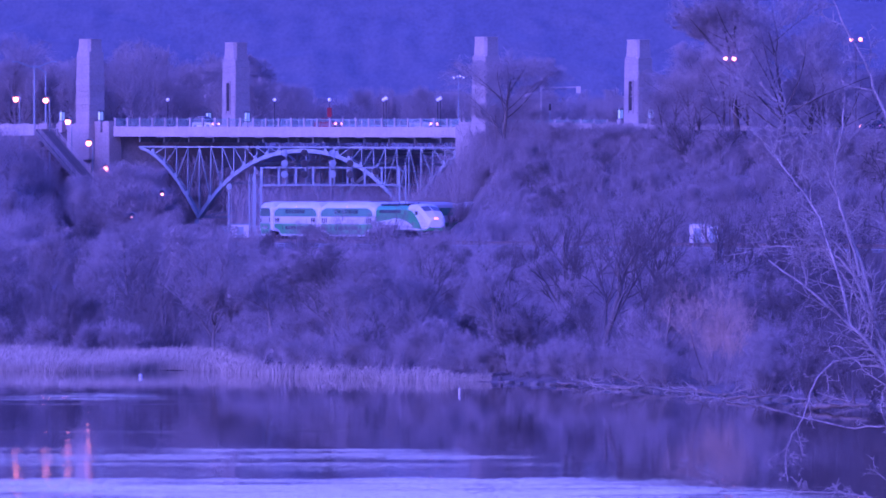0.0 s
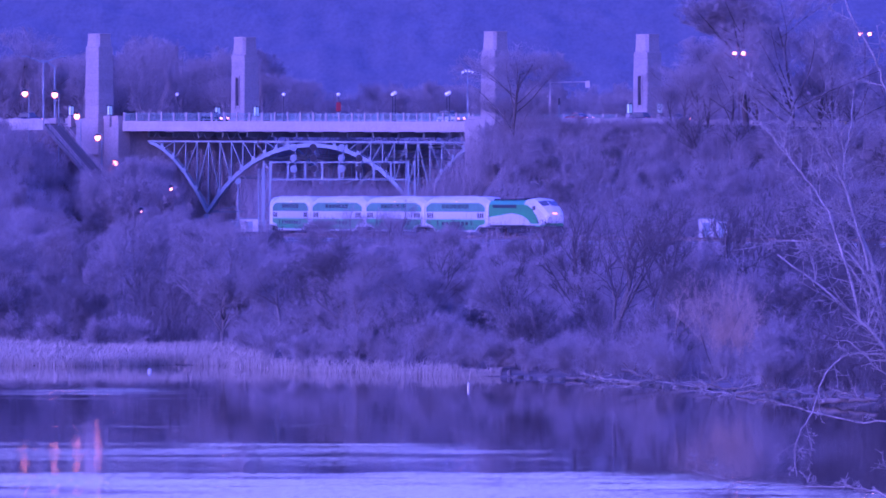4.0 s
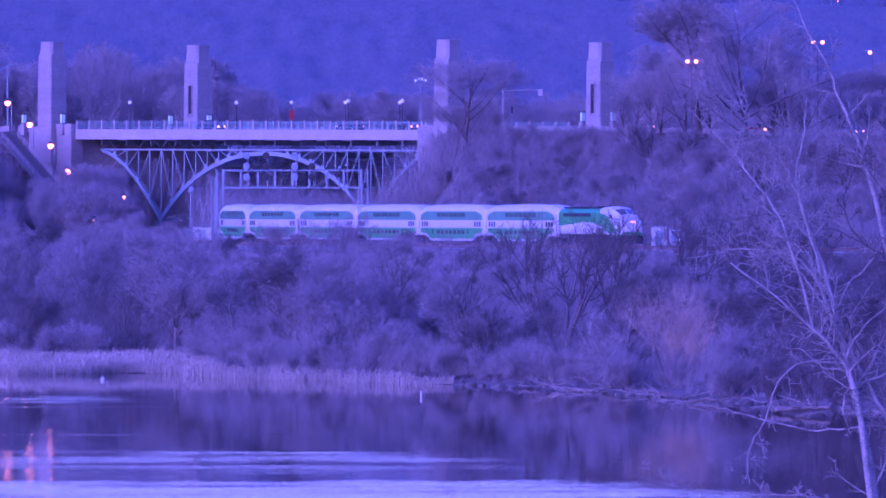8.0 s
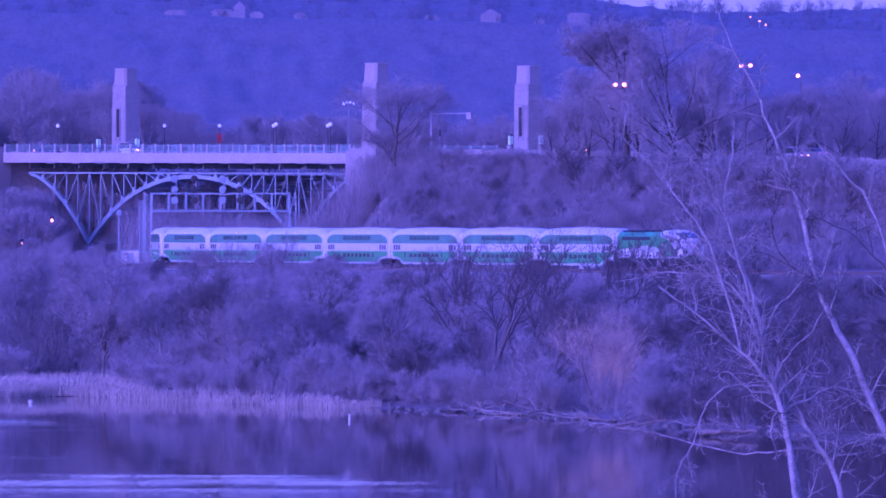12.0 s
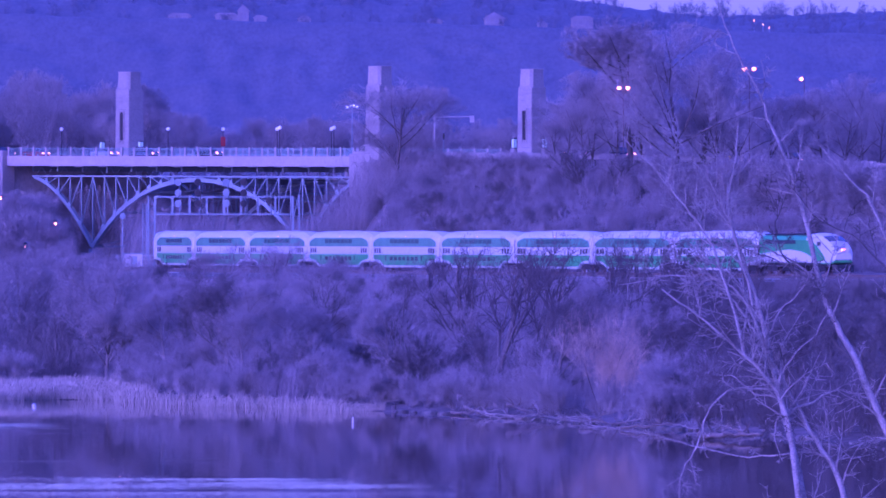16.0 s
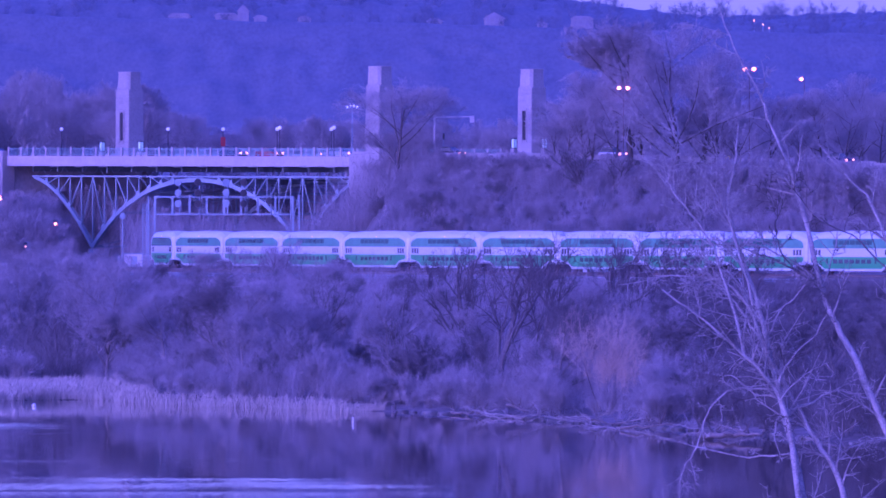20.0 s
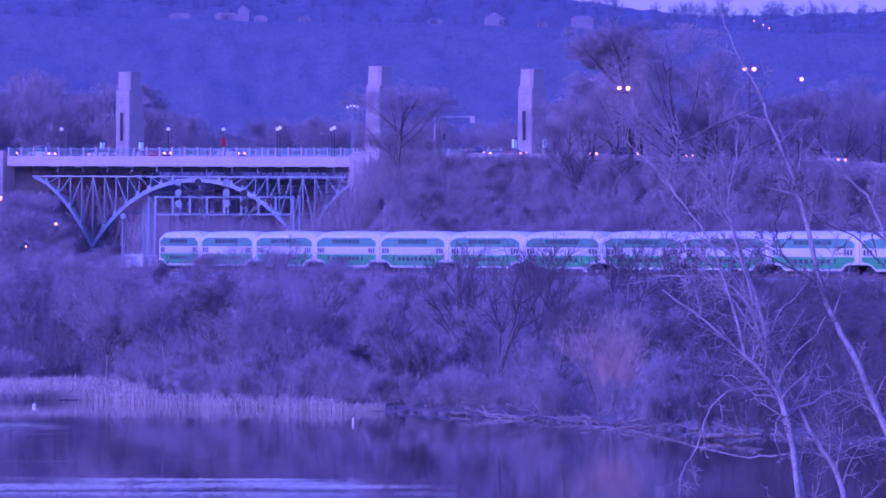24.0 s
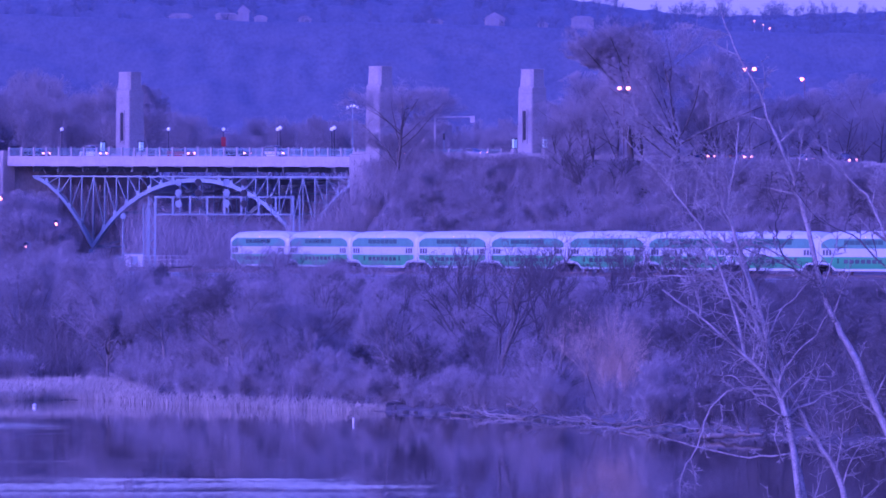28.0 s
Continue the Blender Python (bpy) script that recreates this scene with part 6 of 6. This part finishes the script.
def shore_things():
    p = thing("marker_stake", "white marker stake standing in the shallow water", "stake", pose(-6.7, 843, 0))
    part("stake", tube(bmesh.new(), (0, 0, -0.8), (0.02, 0, 0.42), 0.09, 0.08), white_paint, p)
    b = thing("float", "small white mooring float on the water", "float", pose(-33.33, 922, 0))
    part("buoy", ball(bmesh.new(), (0, 0, 0.1), 0.18, 10), white_paint, b)
    part("ring", tube(bmesh.new(), (0, 0, 0.26), (0, 0, 0.36), 0.04), galv, b)
    rng = random.Random(21)
    # fallen trunks and driftwood along the waterline
    logs = ((4.9, 862, 1.15, 7.6, 850, 0.35, 0.12), (10.2, 836, 0.5, 13.6, 826, 0.15, 0.1), (-3.86, 918, 0.25, -1.09, 912, 0.1, 0.2), (17.67, 775, 0.35, 21.73, 768, 0.5, 0.26), (12.83, 812, 0.2, 16.36, 806, 0.5, 0.13), (0.7, 880, 0.2, 3.31, 872, 0.35, 0.13))
    for xa, ya, za, xb, yb, zb, r in logs:
        lg = thing("fallen_log", "weathered fallen tree trunk lying along the shore", "log", None, "driftwood on the shore")
        a, b = Vector((xa, ya, za)), Vector((xb, yb, zb))
        pts = [a.lerp(b, i / 9) + Vector((0, 0, 0.12 * rng.uniform(-1, 1))) for i in range(10)]
        v, f = stem_mesh(pts, [r * (1 - 0.6 * i / 9) for i in range(10)], 7)
        t = new("trunk", mesh_from("trunk", v, f, wood))
        t.parent = lg
        for k in range(6):
            i = rng.randrange(2, 9)
            d = Vector((rng.uniform(-1, 1), rng.uniform(-0.5, 0.5), rng.uniform(0.1, 1))).normalized()
            q = [pts[i] + d * (0.35 * j) + Vector((0, 0, 0.1 * rng.uniform(-1, 1))) for j in range(4)]
            v, f = stem_mesh(q, [r * 0.35, r * 0.28, r * 0.2, 0.01], 4)
            t = new("branch", mesh_from("branch", v, f, wood))
            t.parent = lg
    # dead tree tops stranded on the waterline
    snag = {"pieces": [7, 5, 3], "kids": [7, 4], "bend": [0.22, 0.32, 0.36], "angle": [(25, 75), (25, 70)], "ratio": [(0.3, 0.6), (0.35, 0.65)], "from": [0.1, 0.15], "rise": 0.15}
    for x, dy, turn, length in ((4.3, 1, 170, 3.2), (6.0, 0, 15, 3.6), (9.6, -0.5, 190, 3.0), (10.4, -1, 20, 3.4), (11.6, 0, 160, 2.6), (12.8, -0.5, -10, 3.8), (15.6, 0, 200, 3.0), (19.0, 0, 10, 3.2), (22.0, 1, 170, 3.4), (25.5, 0, 20, 3.4)):
        y = float(shore(x)) + dy
        sn = thing("stranded_snag", "pale dead tree top stranded on the waterline", "dead branch", pose(x, y, max(gz(x, y), 0.0) + 0.12, 0, 0, turn), "driftwood on the shore")
        out = []
        grow(rng, Vector((0, 0, 0)), Vector((1, 0.1, 0.16)).normalized(), length, 0.075, 0, snag, out)
        side = [q for q in out if q[4] == 1]
        runs = [("stem", out[:7])] + [("branch", side[i:i + 5]) for i in range(0, len(side), 5)] + [("twig_spray", [q for q in out if q[4] == 2])]
        for nm, run in runs:
            if nm == "twig_spray":
                v, f = pieces_mesh(run, 4)
            else:
                v, f = stem_mesh([q[0] for q in run] + [run[-1][1]], [q[2] for q in run] + [run[-1][3]], 5)
            ob = new(nm, mesh_from(nm, v, f, drift))
            ob.parent = sn
            if nm == "twig_spray":
                ob["kind"] = "stuff"
    st = thing("tree_stump", "dark rotten stump standing at the end of the reeds", "stump", pose(-3.9, float(shore(-3.9)) + 1.0, 0.0))
    part("stump", tube(bmesh.new(), (0, 0, -0.3), (0.03, 0, 0.5), 0.24, 0.17, n=9), bark_dark, st)
    # broken branches washed up along the bank
    for k in range(24):
        x = rng.uniform(2, 33)
        y = float(shore(x)) + rng.uniform(-0.8, 2.0)
        d = thing("washed_up_branch", "pale weathered branch washed up on the bank", "branch", pose(x, y, max(gz(x, y), 0.0) + 0.06, 0, 0, rng.uniform(-40, 40) + rng.choice((0, 180))), "driftwood on the shore")
        pts = [Vector((0, 0, 0))]
        for j in range(5):
            pts.append(pts[-1] + Vector((rng.uniform(0.3, 0.6), rng.uniform(-0.2, 0.2), rng.uniform(-0.06, 0.2))))
        v, f = stem_mesh(pts, [0.07, 0.06, 0.05, 0.04, 0.03, 0.012], 5)
        part_of = new("stem", mesh_from("stem", v, f, drift))
        part_of.parent = d
        for j in (1, 2, 3, 4):
            q = [pts[j]]
            up = Vector((rng.uniform(-0.4, 0.6), rng.uniform(-0.4, 0.4), rng.uniform(0.0, 0.45)))
            for i in range(3):
                q.append(q[-1] + up * 0.4 + Vector((rng.uniform(-0.08, 0.08), 0, rng.uniform(-0.1, 0.05))))
            v, f = stem_mesh(q, [0.035, 0.03, 0.02, 0.008], 4)
            part_of = new("side_twig", mesh_from("side_twig", v, f, drift))
            part_of.parent = d
    # stones where the bank meets the water
    for k in range(60):
        x = rng.uniform(-4, 34)
        y = float(shore(x)) + rng.uniform(-1.5, 2.5)
        bm = bmesh.new()
        bmesh.ops.create_icosphere(bm, subdivisions=1, radius=rng.uniform(0.15, 0.5))
        for q in bm.verts:
            q.co = Vector((q.co.x * 1.5, q.co.y, q.co.z * 0.6)) * rng.uniform(0.8, 1.15)
        st = tagged(part("shore_stone", bm, ballast), "grey rounded stone at the waterline", "stone", "stones along the shore")
        st.location = (x, y, max(gz(x, y), 0.0) + 0.05)


shore_things()

# ---- the leaning tree on the near point ----


def near_trees():
    rng = random.Random(8)
    spec = {"pieces": [1, 6, 4, 3], "kids": [0, 5, 2], "bend": [0, 0.16, 0.22, 0.28], "angle": [(30, 60), (30, 65), (30, 70)], "ratio": [(0.3, 0.5), (0.35, 0.6), (0.4, 0.7)], "from": [0.3, 0.2, 0.2], "rise": 0.1}
    y = 300.0

    def limb(out, stems, pts, r0, r1, kids, length):
        """A limb through a few turning points, with side branches."""
        P = [Vector((x, y + dy, z)) for x, z, dy in pts]
        fine = []
        for i in range(len(P) - 1):
            a, b, c, d = P[max(i - 1, 0)], P[i], P[i + 1], P[min(i + 2, len(P) - 1)]
            for k in range(5):
                t = k / 5
                fine.append(0.5 * ((2 * b) + (c - a) * t + (2 * a - 5 * b + 4 * c - d) * t * t + (3 * b - a - 3 * c + d) * t ** 3))
        fine.append(P[-1])
        n = len(fine) - 1
        fine = [p + Vector((rng.uniform(-1, 1), rng.uniform(-1, 1), rng.uniform(-1, 1))) * 0.03 for p in fine]
        radii = [0.88 * (r1 + (r0 - r1) * (1 - i / n) ** 1.5) for i in range(n + 1)]
        stems.append(stem_mesh(fine, radii, 8))
        for k in range(int(kids * 1.7)):
            i = rng.randrange(int(n * 0.15), n)
            ax = (fine[i + 1] - fine[i]).normalized()
            side = Vector((rng.choice((-1, 1)) * rng.uniform(0.4, 1), rng.uniform(-0.6, 0.6), rng.uniform(-0.7, 0.8)))
            r = min(radii[i] * 0.45, 0.024)
            grow(rng, fine[i], (ax * 0.7 + side * 0.7).normalized(), length * rng.uniform(0.4, 1.25), r, 1, spec, out)

    def build(name, label, limbs, base_z):
        out, stems, shades = [], [], []
        for pts, r0, r1, kids, length, *dark in limbs:
            limb(out, stems, pts, r0, r1, kids, length)
            shades.append(bark_dark if dark else bark_pale)
        ob = thing(name, label, "tree", None, "leaning trees on the near point")
        for (v, f), shade in zip(stems, shades):
            me = mesh_from("limb", v, f, shade)
            me.polygons.foreach_set("use_smooth", np.ones(len(me.polygons), bool))
            t = new("limb", me)
            t.parent = ob
        out = [p for p in out if p[4] > 0]
        cut = len(out) * 3 // 4
        for run, stuff in ((out[:cut], bark_pale), (out[cut:], bark_dark)):
            v, f = pieces_mesh(run, 4)
            t = tagged(new("twig_spray", mesh_from("twig_spray", v, f, stuff)), kind="stuff")
            t.parent = ob
        return ob

    build("leaning_tree", "leafless pale-barked tree with many leaning stems", (
        (((9.99, 3.73, 0), (9.59, 7.25, 0), (8.8, 10.54, 0), (8.27, 12.68, 0.3), (7.63, 14.77, 0.6), (7.8, 16.25, 0.8), (7.89, 17.23, 0.9)), 0.13, 0.02, 9, 1.7),
        (((9.84, 3.8, -0.3), (9.31, 8.45, -0.4), (8.84, 10.04, -0.5), (8.01, 11.03, -0.7), (7.02, 11.86, -1), (5.79, 12.77, -1.2)), 0.12, 0.025, 12, 1.5),
        (((9.09, 9.5, -0.2), (8.67, 10.96, 0.1), (7.89, 12.61, 0.4), (7.02, 13.05, 0.7), (5.64, 13.1, 0.9)), 0.08, 0.02, 9, 1.3),
        (((11.41, 3.8, 0.4), (10.59, 7.46, 0.3), (9.75, 9.04, 0.2), (9.04, 10.28, 0.1), (8.41, 11.6, -0.4), (7.89, 12.95, -0.7)), 0.11, 0.03, 10, 1.5),
        (((9.16, 9.46, 0), (9.84, 9.77, 0.2), (10.46, 10.07, 0.4), (11.32, 9.88, 0.6)), 0.05, 0.015, 4, 1.0),
        (((8.82, 10.1, 0), (7.74, 10.1, -0.3), (7.09, 9.62, -0.5), (6.76, 8.63, -0.6), (6.3, 7.79, -0.6), (6.32, 6.88, -0.6)), 0.036, 0.016, 7, 0.6),
        (((8.01, 11.03, -0.7), (7.17, 13.85, -0.4), (6.27, 15.17, -0.2), (5.87, 15.71, 0), (4.72, 16.85, 0.2)), 0.05, 0.015, 15, 1.2),
        (((8.27, 12.35, 0.2), (7.74, 14.15, 0.1), (7.35, 15.17, 0), (6.67, 16.18, 0), (5.59, 17.45, 0)), 0.05, 0.012, 15, 1.2),
        (((9.75, 8.45, 0), (9.16, 8.41, 0.1), (7.84, 8.33, 0.3), (5.94, 8.8, 0.5), (4.89, 8.99, 0.6), (3.84, 9.17, 0.7)), 0.036, 0.013, 11, 0.3),
        (((10.02, 5.68, 0), (8.67, 6.38, 0.1), (7.65, 6.58, 0.2), (6.15, 6.62, 0.3), (4.65, 6.74, 0.4), (3.23, 7.13, 0.5)), 0.04, 0.012, 12, 0.5),
        (((8.75, 11.1, 0.2), (8.25, 11.7, 0.4), (7.85, 12.3, 0.5), (7.5, 12.75, 0.6), (7.1, 13.15, 0.7), (6.6, 13.3, 0.8)), 0.045, 0.014, 10, 1.0),
        (((8.9, 10.3, -0.2), (9.3, 11.0, -0.3), (9.9, 11.6, -0.4), (10.3, 12.3, -0.5)), 0.035, 0.012, 7, 0.9),
        (((8.6, 11.4, 0.3), (9.0, 12.2, 0.4), (9.55, 12.75, 0.4), (9.9, 13.4, 0.5)), 0.03, 0.012, 6, 0.8),
        (((8.9, 9.9, 0.1), (8.3, 10.0, 0.3), (7.8, 10.4, 0.5), (7.3, 10.5, 0.6)), 0.035, 0.012, 7, 0.8),
        (((9.2, 9.1, 0.1), (8.95, 9.4, -0.3), (8.8, 8.9, -0.4), (9.0, 8.2, -0.5)), 0.035, 0.014, 5, 0.6),
        (((10.2, 8.0, 0.3), (10.9, 8.3, 0.5), (11.6, 8.2, 0.7), (12.3, 8.6, 0.8)), 0.035, 0.012, 8, 0.8),
    ), 3.0)
    build("leaning_tree", "leafless pale-barked tree with a tall curved stem", (
        (((13.74, 3.73, 1), (12.84, 6.95, 1), (11.65, 9.38, 1), (10.9, 11.12, 1), (10.24, 12.35, 1), (9.59, 14.84, 1), (9.33, 15.76, 1), (8.71, 17.23, 1), (8.41, 17.98, 1), (7.74, 19.25, 1), (7.32, 20.45, 1), (7.17, 21.35, 1)), 0.15, 0.012, 16, 1.3),
        (((13.44, 6.95, 1.5), (12.69, 10.85, 1.4), (11.64, 14.6, 1.3), (10.74, 15.8, 1.2), (9.84, 16.85, 1.1)), 0.09, 0.02, 9, 1.4),
        (((13.74, 5.45, 1.5), (12.84, 8.0, 1.4), (11.76, 8.75, 1.3), (10.74, 8.45, 1.2)), 0.06, 0.02, 6, 1.0),
        (((10.24, 12.35, 1), (9.69, 13.25, 0.8), (8.34, 13.93, 0.6), (7.29, 14.0, 0.4)), 0.045, 0.015, 7, 1.0),
        (((10.35, 12.3, 1), (9.9, 12.9, 0.9), (9.24, 13.33, 0.8), (8.4, 13.7, 0.7), (7.0, 14.05, 0.6), (5.94, 13.9, 0.5)), 0.035, 0.01, 10, 0.7, 1),
        (((9.5, 13.2, 0.8), (9.1, 13.6, 0.6), (8.85, 14.3, 0.5), (8.9, 14.9, 0.4), (8.5, 15.6, 0.4)), 0.028, 0.01, 6, 0.6, 1),
        (((11.9, 13.2, 1.2), (10.9, 14.2, 1.1), (10.0, 14.6, 1), (9.3, 15.5, 0.9)), 0.03, 0.01, 6, 0.8, 1),
    ), 3.0)


near_trees()

# ---- houses on the escarpment ----


# haze over the houses is put into close, low-contrast colours
hazed_wall = mat("haze_toned_siding", (0.19, 0.19, 0.21), 0.9, 0.15, 0.5, 8)
hazed_glass = mat("haze_toned_window", (0.16, 0.16, 0.19), 0.5, 0.15, 0.5, 8)


def houses():
    for u, w, h, gable in ((-79.58, 9, 2.0, 0), (-65.51, 9, 2.6, 0), (-60.4, 4.5, 4.8, 1), (-55.26, 5, 2, 0), (-41.91, 5, 2, 0), (-2.4, 6, 2.2, 0), (15.63, 8, 4, 1), (30.23, 4, 2, 0), (42.26, 9, 4.6, 0), (72.37, 8, 2.4, 0)):
        z = 76.3 - 0.022 * u
        w, h = w * 0.75, h * 0.7
        p = thing("house", "pale hillside house among trees on the escarpment", "house", pose(u, 3424, z), "houses on the escarpment")
        part("wall", block(-w / 2, w / 2, -2, 2, -3, h), hazed_wall, p)
        rf = bmesh.new()
        if gable:
            prism(rf, [(-w / 2 - 0.4, h), (0, h + 2.0), (w / 2 + 0.4, h)], -2.3, 2.3)
        else:
            prism(rf, [(-w / 2 - 0.4, h), (-w / 2 + 1, h + 0.9), (w / 2 - 1, h + 0.9), (w / 2 + 0.4, h)], -2.3, 2.3)
        part("roof", rf, hazed_glass, p)
        for i in range(max(2, int(w / 2.2))):
            x = -w / 2 + 0.8 + i * (w - 1.2) / max(2, int(w / 2.2))
            part("window", block(x, x + 0.8, -2.04, -2.003, h * 0.3, h * 0.8), hazed_glass, p)
    for u, v in ((94.2, 78.1), (96.9, 76.9), (98.8, 75.8)):
        p = thing("hill_lamp", "distant glowing street lamp on the escarpment", "street lamp", pose(u, 3418, v), "lamps on the escarpment")
        part("pole", tube(bmesh.new(), (0, 0, -8), (0, 0, 0), 0.12), galv, p)
        part("lens", ball(bmesh.new(), (0, -0.2, 0), 0.15, 8), lamp_orange, p, "glowing orange lens")


houses()


# ---- motion ----
def motions():
    # the train rolls along the curve and slows a little towards the end
    for i, car in enumerate(train):
        back = -9.4 if i == 0 else 12.65 + (i - 1) * 25.3
        reach = 6.1 if i == 0 else 9.6
        rows = []
        for k in range(29):
            s = 71.2 + 10.5 * k - 0.65 * max(0, k - 16) - back
            a, b = track_at(s + reach), track_at(s - reach)
            rows.append((k, pose((a[0] + b[0]) / 2, (a[1] + b[1]) / 2, RAIL, 0, 0, math.degrees(math.atan2(a[1] - b[1], a[0] - b[0])))))
        walk(car, rows)

    # road traffic, each car timed by when it passes the middle of the bridge
    for car, when, lane, way in traffic:
        walk(car, [(k, road_pose(12.7 * (k - when) - (10.2 if abs(lane) < 8 else 6.7), lane, way)) for k in range(29)])


motions()
